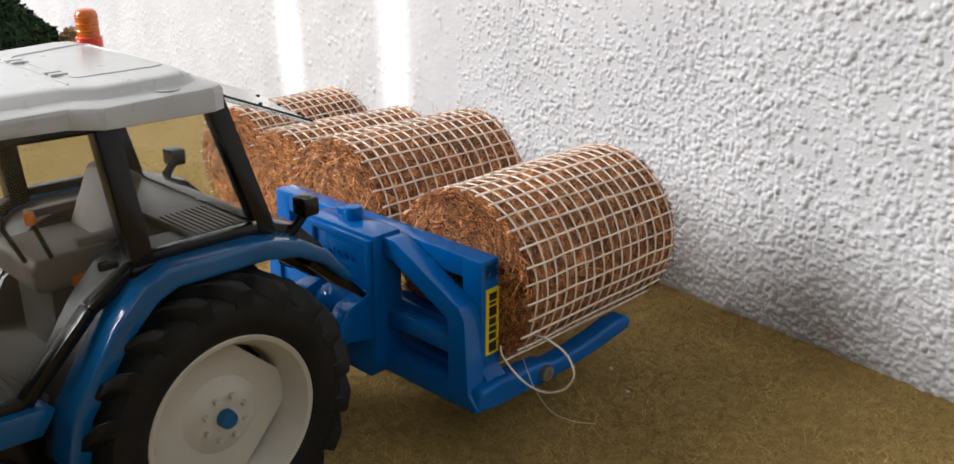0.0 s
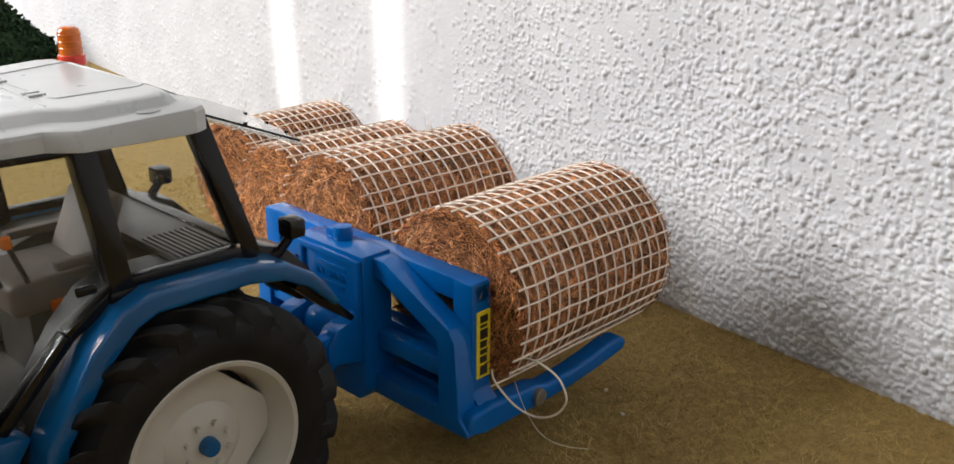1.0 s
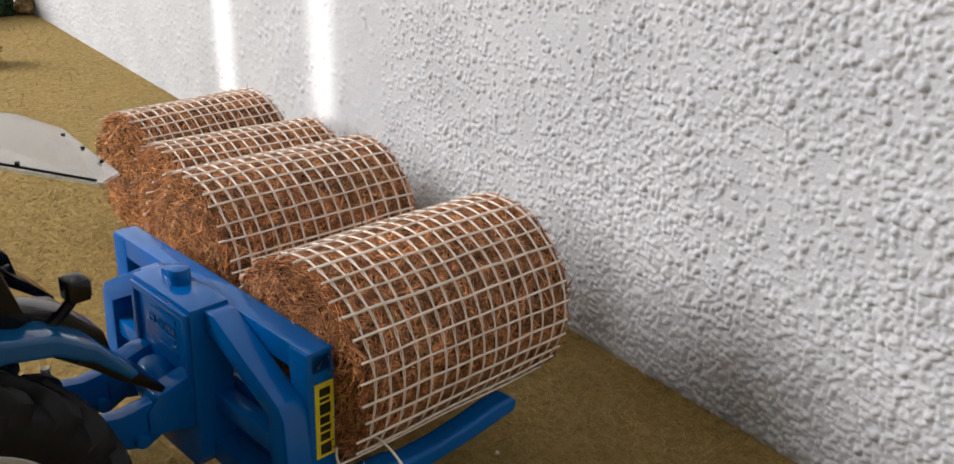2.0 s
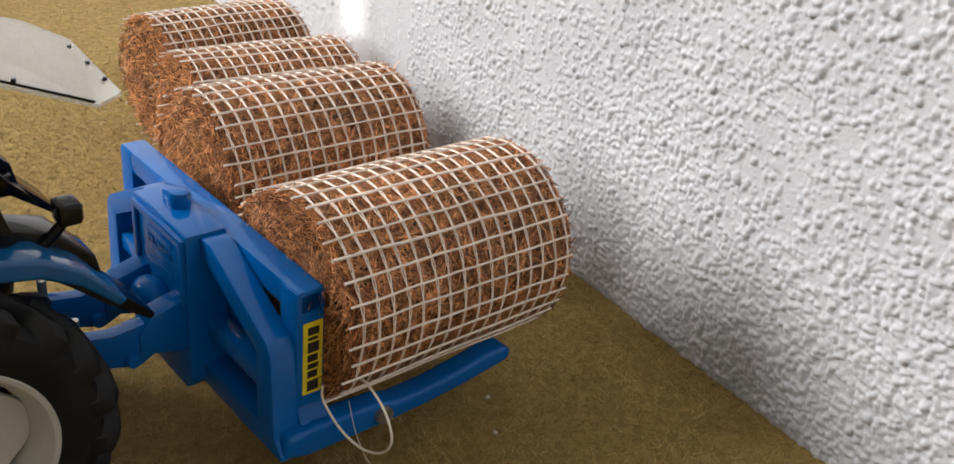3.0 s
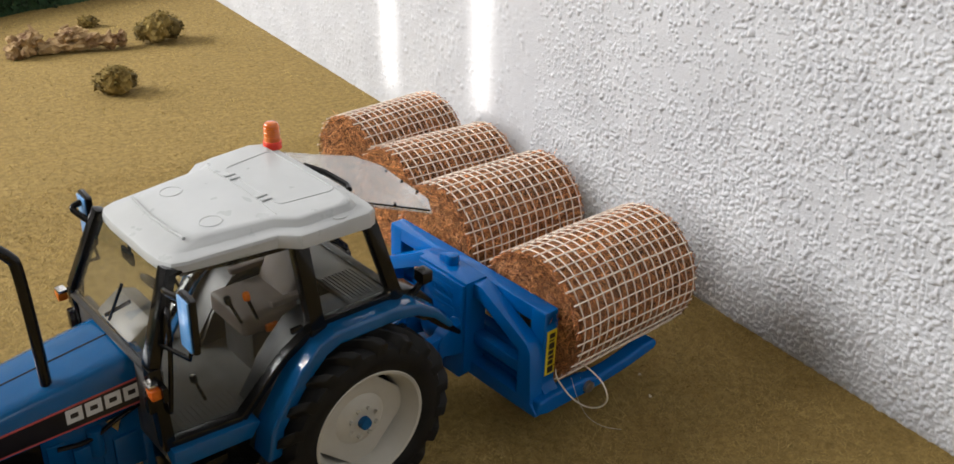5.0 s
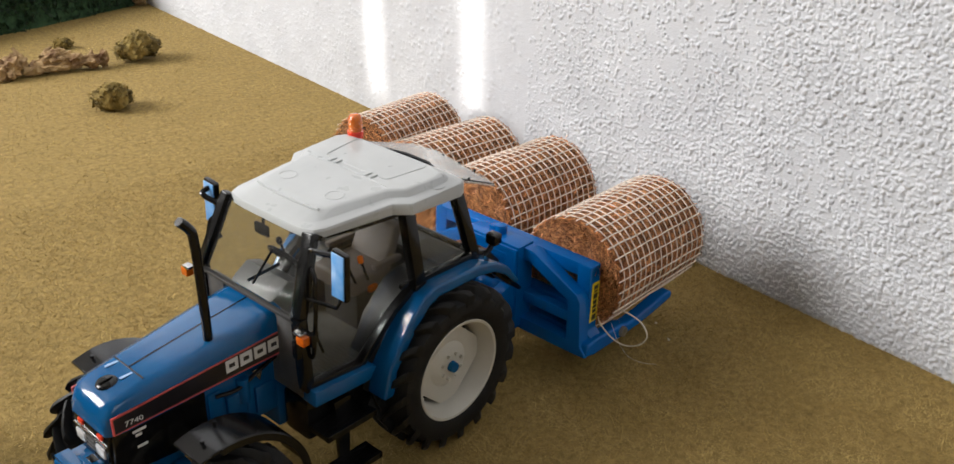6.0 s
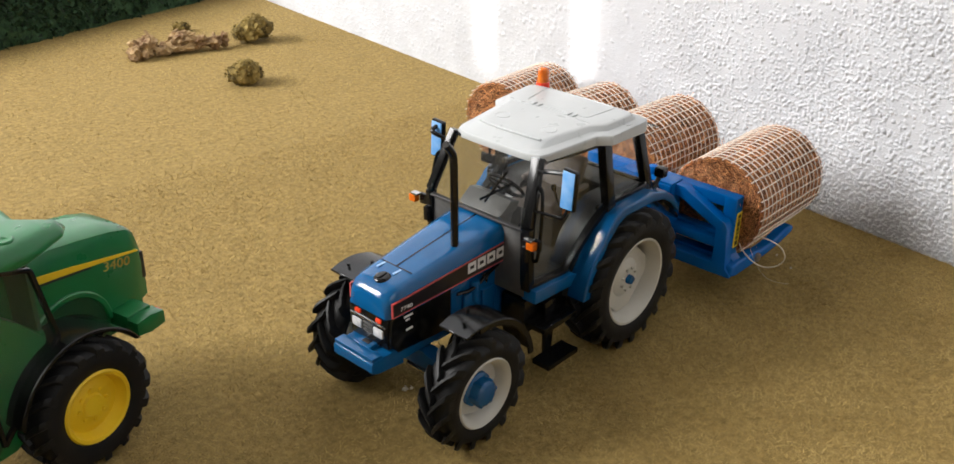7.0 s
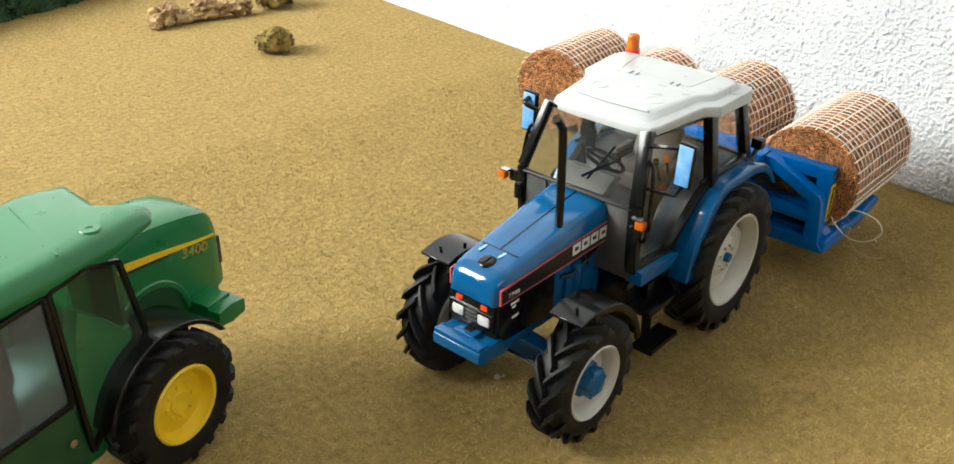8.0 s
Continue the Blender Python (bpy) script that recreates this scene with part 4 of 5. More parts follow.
    part("mirror_glass", prism([(my - 2.2, 66.6), (my + 2.0, 66.6), (my + 2.4, 78.0), (my - 1.8, 78.2)], "x", mx + 0.1, mx + 0.5, 0.2), MIRROR_BLUE, stalk, "mirror face under pale blue film")
    part("mirror_stay", tube([(mx - 0.6, my, 66.2), (mx - 0.8, my - s * 2.0, 62.6), (44.4, s * 20.4, 63.2)], 0.5, 7), BLACK, stalk)
    part("grab_rail", tube(curve_points([(44.0, s * 20.6, 46.5), (44.6, s * 22.6, 48.5), (43.2, s * 22.4, 60), (42.2, s * 21.4, 68), (41.6, s * 19.6, 70)], 4), 0.55, 7), BLACK, tractor)

# windscreen, back pane, headers
pane = part("windscreen", loft([[(47.0, -18.6, 57.4), (47.0, 18.6, 57.4), (46.8, 18.6, 57.4), (46.8, -18.6, 57.4)], [(39.6, -16.8, 76.8), (39.6, 16.8, 76.8), (39.4, 16.8, 76.8), (39.4, -16.8, 76.8)]]), WINDOW, tractor, "clear plastic windscreen", smooth=False)
pane.visible_shadow = False
part("scuttle", prism([(45.6, 56.6), (47.8, 56.8), (47.6, 57.5), (46.4, 57.7)], "y", -19.0, 19.0, 0.2), CAB_DARK, tractor)
part("firewall", box(43.6, 46.0, -19.0, 19.0, 34, 55.5, 0.4), GREY, tractor)
for s in (1, -1):
    part("lower_screen", box(45.4, 46.6, min(s * 11, s * 18.4), max(s * 11, s * 18.4), 37, 56, 0.3), GREY, tractor)
part("screen_header", beam((38.9, -16.5, 76.2), (38.9, 16.5, 76.2), 1.2, 1.0, 0.3), BLACK, tractor)
part("back_header", beam((-6.8, -20.4, 76.4), (-6.8, 20.4, 76.4), 1.6, 1.6, 0.3), BLACK, tractor)
part("back_sill", beam((-13.8, -22.4, 53.4), (-13.8, 22.4, 53.4), 2.4, 2.6, 0.4), BLACK, tractor)
wiper = part("wiper", rod((46.6, 11.5, 73.6), (47.6, 4.0, 62.0), 0.35, n=8), BLACK, tractor)
part("wiper_blade", beam((46.2, 13.4, 70.4), (47.6, 2.0, 62.0), 0.35, 0.8), BLACK, wiper)
# rear window, swung up and open
flap = bmesh.new()
edge = [(-8.5, 15, 76.4), (-31, 14.5, 67.2), (-38.8, 3.7, 64.3), (-38.5, -16.5, 67.0), (-33, -21.5, 69.4), (-9, -20.5, 77.2)]
top = [flap.verts.new(p) for p in edge]
low = [flap.verts.new((x, y, z - 0.55)) for x, y, z in edge]
flap.faces.new(top)
flap.faces.new(low[::-1])
for i in range(6):
    flap.faces.new((top[i], low[i], low[(i + 1) % 6], top[(i + 1) % 6]))
flap = part("rear_window", flap, GLASS_EDGE, tractor, "clear plastic rear window, swung open", smooth=False)
flap.visible_shadow = False
for a, b in (((-9.5, 14.7, 76.4), (-30.5, 14.3, 67.7)),):
    part("pane_edge", beam(a, b, 0.5, 0.4), BLACK, flap)
for p in ((-36.8, -12.0, 67.0), (-37.2, -5.5, 66.2), (-37.4, 0.8, 65.5), (-20, 14.0, 72.2)):
    part("screw", rod(p, (p[0], p[1], p[2] + 0.5), 0.38, n=8), BLACK, flap)
part("rear_wiper", tube([(-9.0, -8.0, 77.8), (-11.2, -2.0, 77.4), (-12.0, 6.0, 76.8), (-11.0, 8.0, 76.6)], 0.8, 7), BLACK, tractor, "black rear wiper")
# roof
RC = 0.6


def roof_ring(z, inset, front=None, tilt=0.036):
    """The roof's outline, drawn in at the sides and, by its own amount, at the front brow."""
    front = inset if front is None else front
    half = [(40.0, 9.0), (39.6, 13.8), (38.4, 16.4), (35.8, 17.6), (16.2, 20.2), (12.4, 23.8), (-4.6, 24.6), (-6.8, 23.4), (-7.4, 20.4), (-7.6, 9.0)]
    pts = []
    for x, y in half:
        xx = x - front if x > 30 else (x + inset if x < -3 else x - inset * 0.4)
        pts.append((xx, y - inset, z - tilt * (xx + 6)))
    return [(x, RC + y, z) for x, y, z in pts] + [(x, RC - y, z) for x, y, z in pts[::-1]]


roof_skin = loft([roof_ring(75.3, 0.9, tilt=0.0), roof_ring(75.6, 0.0, tilt=0.0), roof_ring(78.7, 0.0), roof_ring(79.25, 0.25), roof_ring(79.55, 0.8), roof_ring(79.8, 2.6, 1.6), roof_ring(80.0, 2.9, 2.0), roof_ring(81.1, 3.6, 6.4), roof_ring(81.45, 4.1, 7.2), roof_ring(81.6, 5.0, 8.4)])
roof = part("roof", roof_skin, CAB_WHITE, tractor, "white plastic cab roof")
roof.data.set_sharp_from_angle(angle=radians(26))


def on_roof(x, y, lift=0.0):
    return (x, RC + y, 81.6 - 0.036 * (x + 6) + lift)


rim = []
for cx, cy, start in ((9.0, 10.5, 0), (-1.2, 12.0, 90), (-1.2, -12.0, 180), (9.0, -10.5, 270)):
    rim += [on_roof(cx + 1.8 * math.cos(radians(start + d)), cy + 1.8 * math.sin(radians(start + d))) for d in (0, 30, 60, 90)]
hatch = part("roof_hatch", tube(rim + rim[:1], 0.17, 6, caps=False), CAB_WHITE, roof, "moulded outline of the roof hatch")
part("hatch_line", tube([on_roof(13.4, -15.5), on_roof(12.6, 0), on_roof(13.4, 15.5)], 0.16, 6), CAB_WHITE, roof)
for yy in (-7.0, 7.0):
    for k in (-1.1, 1.1):
        part("hatch_hinge", box(10.2, 12.8, RC + yy + k - 0.6, RC + yy + k + 0.6, 80.6, 81.35, 0.2), CAB_WHITE, hatch)
for yy in (-9.2, 9.2):
    part("roof_boss", tube([on_roof(25.5 + 2.4 * math.cos(2 * math.pi * k / 24), yy + 2.4 * math.sin(2 * math.pi * k / 24), -0.02) for k in range(25)], 0.15, 6, caps=False), CAB_WHITE, roof)
part("roof_boss", tube([(1.5 + 1.9 * math.cos(2 * math.pi * k / 24), RC + 22.0 + 1.3 * math.sin(2 * math.pi * k / 24), 79.45) for k in range(25)], 0.12, 6, caps=False), CAB_WHITE, roof)
part("brow_ridge", tube([(33.8 - 0.02 * y * y / 4, RC + y, 80.05) for y in (-12.0, -8, -4, 0, 4, 8, 12.0)], 0.35, 8), CAB_WHITE, roof)
part("headliner", box(-5, 37, -16.5, 18, 74.8, 75.5), GREY, roof)
beacon = part("beacon", lathe([(0.01, 87.4), (1.2, 87.3), (1.75, 86.9), (1.95, 86.2), (2.0, 82.2), (2.0, 81.4), (0.01, 81.4)], 28, "z"), ORANGE, tractor, "amber warning beacon", m=at(-6.2, -18.0, -0.6))
part("beacon_ring", lathe([(1.9, 82.5), (2.35, 82.4), (2.35, 80.6), (0.01, 80.6)], 28, "z"), RED, beacon)
for zz in (83.6, 84.8, 86.0):
    part("lens_ridge", lathe([(1.98, zz + 0.16), (2.1, zz), (1.98, zz - 0.16), (1.8, zz)], 28, "z"), ORANGE, beacon)
# exhaust stack and intake
stack = part("exhaust", tube(curve_points([(62.8, 6.0, 50), (63.0, 6.0, 66), (63.6, 6.0, 80.5), (64.6, 6.0, 83.6), (66.8, 6.0, 86.2)], 7), 1.18, 16), BLACK, tractor, "tall matt black exhaust stack")
# inside the cab
part("cab_floor", box(14, 44, -18.5, 18.5, 33.4, 35.4, 0.3), FLOOR_GREY, tractor)
for k in range(14):
    part("floor_rib", box(25 + k * 1.3, 25.5 + k * 1.3, 8, 18.2, 35.3, 35.6), FLOOR_GREY, tractor)
part("rear_bulkhead", box(-12.5, -3, -20.5, 20.5, 44, 53.0, 0.6), CAB_DARK, tractor)
shelf = part("rear_shelf", box(-12.8, -2.5, -20.0, 20.0, 52.8, 54.2, 0.4), GREY, tractor)
for k in range(9):
    part("shelf_rib", box(-11.6 + k * 1.0, -11.1 + k * 1.0, 6.5, 19, 54.1, 54.5), GREY, shelf)
for s in (1, -1):
    part("side_console", prism([(22, 36), (18, 44), (10, 51), (-3, 51.5), (-3, 44), (14, 36)], "y", min(s * 10.5, s * 19.5), max(s * 10.5, s * 19.5), 0.7), CAB_DARK, tractor)
seat = part("seat", box(4.5, 19.5, -8.2, 8.2, 47.0, 52.6, 1.6, 3), SEAT, tractor, "grey-brown moulded seat")
part("seat_back", prism([(3.6, 51), (7.4, 51), (2.2, 62.4), (-1.0, 62.8)], "y", -7.4, 7.4, 1.2, 3), SEAT, seat)
part("seat_pedestal", box(6, 17, -7, 7, 35.3, 47.4, 1.0), CAB_DARK, seat)
for s in (1, -1):
    part("armrest", box(3, 13, s * 9.6 - 1.0, s * 9.6 + 1.0, 54, 55.6, 0.6), SEAT, seat)
part("belt_buckle", box(11, 14, 8.0, 9.2, 47.2, 49.0, 0.3), ORANGE, seat)
dash = part("dashboard", prism([(45, 36), (45, 58.2), (40.5, 60.4), (36.5, 58.0), (38.5, 50), (40, 36)], "y", -6.6, 6.6, 0.8), GREY, tractor)
part("dash_cowl", prism([(46.2, 57.4), (40.5, 61.4), (36.4, 60.0), (38.0, 57.2)], "y", -8.6, 8.6, 0.8), GREY, dash)
part("steering_column", rod((39, 0, 55), (33.5, 0, 61), 1.2, n=14), BLACK, dash)
wheel_pts = [(2 * 0, 6.2 * math.cos(a), 6.2 * math.sin(a)) for a in [2 * math.pi * k / 32 for k in range(33)]]
steer = part("steering_wheel", tube(wheel_pts, 0.62, 8, caps=False), BLACK, tractor, "black steering wheel", m=at(33.2, 0, 61.4, 0, 42, 0))
part("wheel_hub", rod((-0.5, 0, 0), (0.8, 0, 0), 1.6, n=18, bevel=0.3), BLACK, steer)
for k in range(3):
    a = 2 * math.pi * k / 3 + 0.5
    part("wheel_spoke", rod((0, 0, 0), (0, 6.1 * math.cos(a), 6.1 * math.sin(a)), 0.45, n=8), BLACK, steer)
for k, (x, y, z, dx) in enumerate(((22, 12.5, 55, 2.5), (18.5, 13.5, 55, 2.0), (25, -12, 54, 2.4), (20, -13.5, 55, -1.5), (31, 9, 36, 2))):
    lever = part("lever", rod((x, y, z), (x + dx, y * 0.98, z + 6.2), 0.4, n=8), BLACK, tractor)
    part("lever_knob", rod((x + dx, y * 0.98, z + 5.8), (x + dx * 1.15, y * 0.98, z + 7.6), 0.85, n=10, bevel=0.3), ORANGE if k == 1 else (CHROME if k == 3 else BLACK), lever)
inner = part("inner_mirror", box(39.0, 39.8, -5.0, 0.4, 70.2, 73.2, 0.3), BLACK, tractor)
part("mirror_stem", rod((38.6, -2.2, 76), (39.0, -2.2, 72.6), 0.4, n=8), BLACK, inner)


# ---- the green machine ----
machine = thing("green_tractor", "green toy farm loader with yellow wheels and dark windows", "toy tractor", at(-170.5, 78.3, 0, 0, 0, 20))


def yellow_wheel(x, y, s):
    m = at(x, y, 19.0, 0, 0, 180 if s < 0 else 0)
    rim = part("wheel", lathe([(0.01, -2.0), (3.0, -1.9), (3.4, -2.6), (5.6, -2.6), (6.2, -3.0), (8.4, -3.2), (9.2, -1.6), (9.6, 0.0), (10.5, 0.3), (11.0, -0.2), (10.9, -1.4), (10.7, -2.5), (10.5, -11), (0.01, -11)], 48), WHEEL_YELLOW, machine, "moulded yellow plastic wheel", m=m)
    add_tyre(rim, 19.2, 11.0, -12.0, 0.6, 17, 1.4, 2.2, 0.30, "black rubber tyre")
    for k in range(8):
        a = 2 * math.pi * k / 8
        part("wheel_nut", rod((4.6 * math.cos(a), -3.0, 4.6 * math.sin(a)), (4.6 * math.cos(a), -2.0, 4.6 * math.sin(a)), 0.7, n=8, bevel=0.2), WHEEL_YELLOW, rim)


for x in (0, -80):
    yellow_wheel(x, -28.0, -1)
    yellow_wheel(x, 28.0, 1)
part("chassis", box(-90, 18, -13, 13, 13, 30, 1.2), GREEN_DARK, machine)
for x in (0, -80):
    part("axle", rod((x, -17, 19), (x, 17, 19), 4.5, n=20), GREEN_DARK, machine)


def rear_ring(x, half, top, low):
    side = [(half, low), (half + 0.2, top - 9), (half - 0.1, top - 3.6), (half - 0.9, top - 1.3), (half - 2.8, top - 0.35), (half * 0.3, top)]
    return [(x, 3 + y, z) for y, z in side] + [(x, 3 - y, z) for y, z in side[::-1]]


cover = part("engine_cover", loft([rear_ring(-12, 11.0, 61.5, 30), rear_ring(4, 11.0, 60.2, 30), rear_ring(18, 11.0, 58.4, 29), rear_ring(29, 10.9, 56.4, 29), rear_ring(35.0, 10.7, 54.6, 29), rear_ring(37.6, 10.2, 52.4, 29), rear_ring(38.8, 9.7, 49.0, 29), rear_ring(39.6, 9.4, 42.0, 29)]), GREEN, machine, "glossy green engine cover")
arch = [(10.0 + r * math.cos(a), 29.0 + r * math.sin(a)) for r, flip in ((14.4, 0), (12.4, 1)) for a in [radians(d) for d in (range(0, 166, 9) if not flip else range(162, -1, -9))]]
for s in (1, -1):
    Y = lambda d0, d1: (min(3 + s * d0, 3 + s * d1), max(3 + s * d0, 3 + s * d1))
    part("cover_arch", prism(arch, "y", *Y(9.5, 12.0), 0.4, 1), GREEN, cover)
    # flat dark plate on the cover's side: the arch's inner shade as colour
    part("arch_shade", prism([(10.0 + 12.6 * math.cos(radians(d)), 29.0 + 12.6 * math.sin(radians(d))) for d in range(0, 181, 12)], "y", *Y(10.9, 11.3)), GREEN_DARK, cover)
    part("yellow_stripe", prism([(-6, 54.6), (14, 51.0), (36.8, 46.2), (36.8, 45.7), (14, 49.2), (-6, 51.8)], "y", *Y(10.2, 11.42)), WHEEL_YELLOW, cover)
    part("stripe_edge", prism([(-6, 51.7), (20, 48.2), (20, 47.6), (-6, 51.0)], "y", *Y(10.2, 11.4)), PRINT_BLACK, cover)
    letters("3400", 4.2, GOLD, cover, at(28.6, 3 + s * 10.95, 43.6, 90, 0, 0 if s < 0 else 180) @ pose(0, 0, 0, 0, 0, -11 if s < 0 else 11), "number", 0.3, 1.2)
    part("tail_vent", box(37.2, 39.9, *Y(6.4, 10.0), 35, 44, 0.5), PRINT_BLACK, cover)
    lamp_y = (-19.0, -13.0) if s < 0 else (19.0, 25.0)
    carrier_arm = part("lamp_arm", prism([(24, 30.0), (29, 30.6), (34.6, 29.6), (34.6, 25.2), (29, 24.6), (24, 25.5)], "y", *lamp_y, 0.8), GREEN, machine)
    part("lamp_bar", box(24, 33, *((-15, -7) if s < 0 else (12, 21)), 25, 31, 0.6), GREEN, carrier_arm)
    part("tail_lamp", box(34.4, 35.1, sum(lamp_y) / 2 - 1.2, sum(lamp_y) / 2 + 1.2, 27, 29.2, 0.2), RED, carrier_arm, "small red tail lamp")
    guard_arc = [(r * math.cos(a), 19.0 + r * math.sin(a)) for r, flip in ((22.4, 0), (21.0, 1)) for a in [radians(d) for d in (range(30, 172, 9) if not flip else range(170, 28, -9))]]
    part("mudguard", prism(guard_arc, "y", min(s * 12.5, s * 26.0), max(s * 12.5, s * 26.0), 0.3, 1), BLACK, machine, "black plastic mudguard")
part("bumper", box(24, 38.5, -5.5, 11.5, 22, 33, 0.9), GREEN_DARK, machine)
part("under_cover", box(-10, 37, -7.0, 13.0, 22, 31, 0.6), GREEN, machine)

# cab: rounded roof, framed windows, green tub seen through them
plan = [(3.2, -22.6), (6.8, -19.0), (0.8, -8.5), (4.6, 7.0), (-4.0, 13.0), (-62, 15.0), (-62, -22.0), (-22.0, -23.0), (-8.0, -23.0)]


def roof_level(z, g, tip=0.0):
    cx, cy = -26, -6
    return [(cx + (x - cx) * (1 - g / 30), cy + (y - cy) * (1 - g / 17), z + (tip if x > 0 else 0)) for x, y in plan]


roof_g = part("cab_roof", soften(loft([roof_level(66.2, 0.6, 2.6), roof_level(66.6, 0.0, 2.4), roof_level(69.2, 0.0, 0.9), roof_level(71.6, 1.4, 0.3), roof_level(72.4, 3.0), roof_level(72.8, 6.0)]), 0.3, 1, 40), GREEN, machine, "glossy green cab roof")
part("roof_stud", lathe([(0.8, 0.35), (2.3, 0.35), (2.6, 0.0), (2.6, -0.3), (0.01, -0.3), (0.01, 0.1), (0.8, 0.1)], 24, "z"), GREEN, roof_g, m=at(-10.0, -17.6, 72.6))
part("roof_seam", beam((-21.5, -20.5, 72.3), (-12.5, 5.6, 72.9), 0.5, 0.5), GREEN, roof_g)
part("roof_slot", box(-36, -31, -14.5, -12.5, 72.7, 73.0, 0.1), PRINT_BLACK, roof_g)
part("cab_tub", prism([(-72, 14), (-72, 34), (-34, 30), (-26, 38), (-12, 44), (-5, 44), (-5, 24), (-20, 14)], "y", -19.0, 8, 0.8), GREEN, machine)
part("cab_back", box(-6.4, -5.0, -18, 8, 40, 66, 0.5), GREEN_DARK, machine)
for s in (1, -1):
    near, far = (-22.2, -21.9) if s < 0 else (8.6, 8.9)
    y = -22.3 if s < 0 else 9.0
    frame_pts = [(-27.2, 66.4), (-17, 67.6), (-7.9, 64.6), (-3.8, 42.4), (-25.0, 20.6)]
    win = part("rear_window", prism(frame_pts, "y", near, far), WINDOW, machine, "clear plastic rear side window", smooth=False)
    win.visible_shadow = False
    for a, b in zip(frame_pts, frame_pts[1:] + frame_pts[:1]):
        part("window_bar", beam((a[0], y, a[1]), (b[0], y, b[1]), 1.3, 1.6, 0.35, up=(0, 1, 0)), BLACK, win)
    door_pts = [(-28.4, 66.0), (-27.6, 36.6), (-66, 36.0), (-66, 64)]
    win = part("door_window", prism(door_pts, "y", near, far), SKY_TINT_PANE, machine, "door window with a blue-grey sky reflection put into its tint", smooth=False)
    win.visible_shadow = False
    for a, b in zip(door_pts, door_pts[1:] + door_pts[:1]):
        part("window_bar", beam((a[0], y, a[1]), (b[0], y, b[1]), 1.3, 1.7, 0.35, up=(0, 1, 0)), BLACK, win)
    door = part("door_panel", prism([(-27.4, 36.0), (-25.4, 20.4), (-29, 14.6), (-66, 14.6), (-66, 35.4)], "y", *((-22.1, -20.4) if s < 0 else (8.0, 9.2)), 0.4), GREEN_DARK, machine)
    part("door_catch", rod((-30.0, y + 0.3 * s, 27.0), (-30.0, y + 0.9 * s, 27.0), 1.1, n=14, bevel=0.2), CHROME, door)
    part("inner_wing", prism([(-6, 26), (-5.6, 42), (-12, 50), (-19, 56), (-21, 50), (-25, 24)], "y", *((-19.5, -15) if s < 0 else (4, 7.5)), 0.7), GREEN, machine)
part("cab_seat", box(-46, -34, -13, 0, 30, 44, 2.0, 3), BLACK, machine)
part("seat_rest", box(-38, -33, -13, 0, 42, 60, 1.6, 3), BLACK, machine)
part("front_screen", box(-71, -70, -21, 9, 34, 68, 0.3), BLACK, machine)
part("front_nose", box(-98, -70, -12, 12, 22, 36, 2.0), GREEN, machine)

# ---- bushes, driftwood and hedge ----


def tufts(seed, centres, count, size, squash=0.8, stick=0.5):
    """A clump of small crumbs and twigs round the given balls (x, y, z, r)."""
    rng = random.Random(seed)
    bm = bmesh.new()
    for x, y, z, r in centres:
        core = bmesh.new()
        bmesh.ops.create_icosphere(core, subdivisions=3, radius=r, matrix=Matrix.Translation((x, y, z)) @ Matrix.Diagonal((1, 1, squash, 1)))
        for v in core.verts:
            v.co += (v.co - Vector((x, y, z))).normalized() * r * 0.42 * noise.noise(v.co * (2.2 / r) + Vector((seed, 0, 0)))
            v.co.z = max(v.co.z, 0.0)
        merge(bm, core)
    verts, faces = [], []
    for _ in range(count):
        x, y, z, r = rng.choice(centres)
        d = Vector((rng.gauss(0, 1), rng.gauss(0, 1), rng.gauss(0.3, 1))).normalized()
        p = Vector((x, y, z)) + Vector((d.x, d.y, d.z * squash)) * r * rng.uniform(0.75, 1.22)
        if p.z < 0.1:
            continue
        s = size * rng.uniform(0.5, 1.4)
        a = Vector((rng.gauss(0, 1), rng.gauss(0, 1), rng.gauss(0, 1))).normalized() * s
        b = Vector((rng.gauss(0, 1), rng.gauss(0, 1), rng.gauss(0, 1))).normalized() * s
        o = len(verts)
        verts += [p - a * 0.6, p + b * 0.6, p + a * 0.6 + d * s * stick, p - b * 0.5 + d * s * stick * 0.5]
        faces += [(o, o + 1, o + 2), (o, o + 2, o + 3), (o, o + 3, o + 1)]
    vs = [bm.verts.new(v) for v in verts]
    for f in faces:
        bm.faces.new([vs[i] for i in f])
    return bm


def put(name, bm, mat, m, label, category, kind="", group=""):
    me_ob = part(name, bm, mat, None, "", False, m)
    return tagged(me_ob, label, category, group, kind)


put("moss_bush", tufts(11, [(0, 0, 7, 8), (5, 2, 6, 6.5), (-4, 3, 6, 6), (-1, -2, 11, 5)], 1100, 1.2), BUSH, at(32, 331, 0), "small dry brown-green moss clump on the mat", "bush", group="moss clumps")
put("moss_bush", tufts(12, [(0, 0, 8, 9), (8, 1, 8, 8.5), (-6, 2, 7, 6), (3, -2, 13, 6.5)], 1100, 1.2), BUSH, at(78, 410, 0), "rounder brown moss clump standing on the mat", "bush", group="moss clumps")
put("moss_bush", tufts(13, [(0, 0, 3, 4), (4, 0, 3, 3.5)], 260, 1.4), BUSH, at(50, 462, 0), "tiny dark moss tuft behind the driftwood", "bush", group="moss clumps")
wood = bmesh.new()
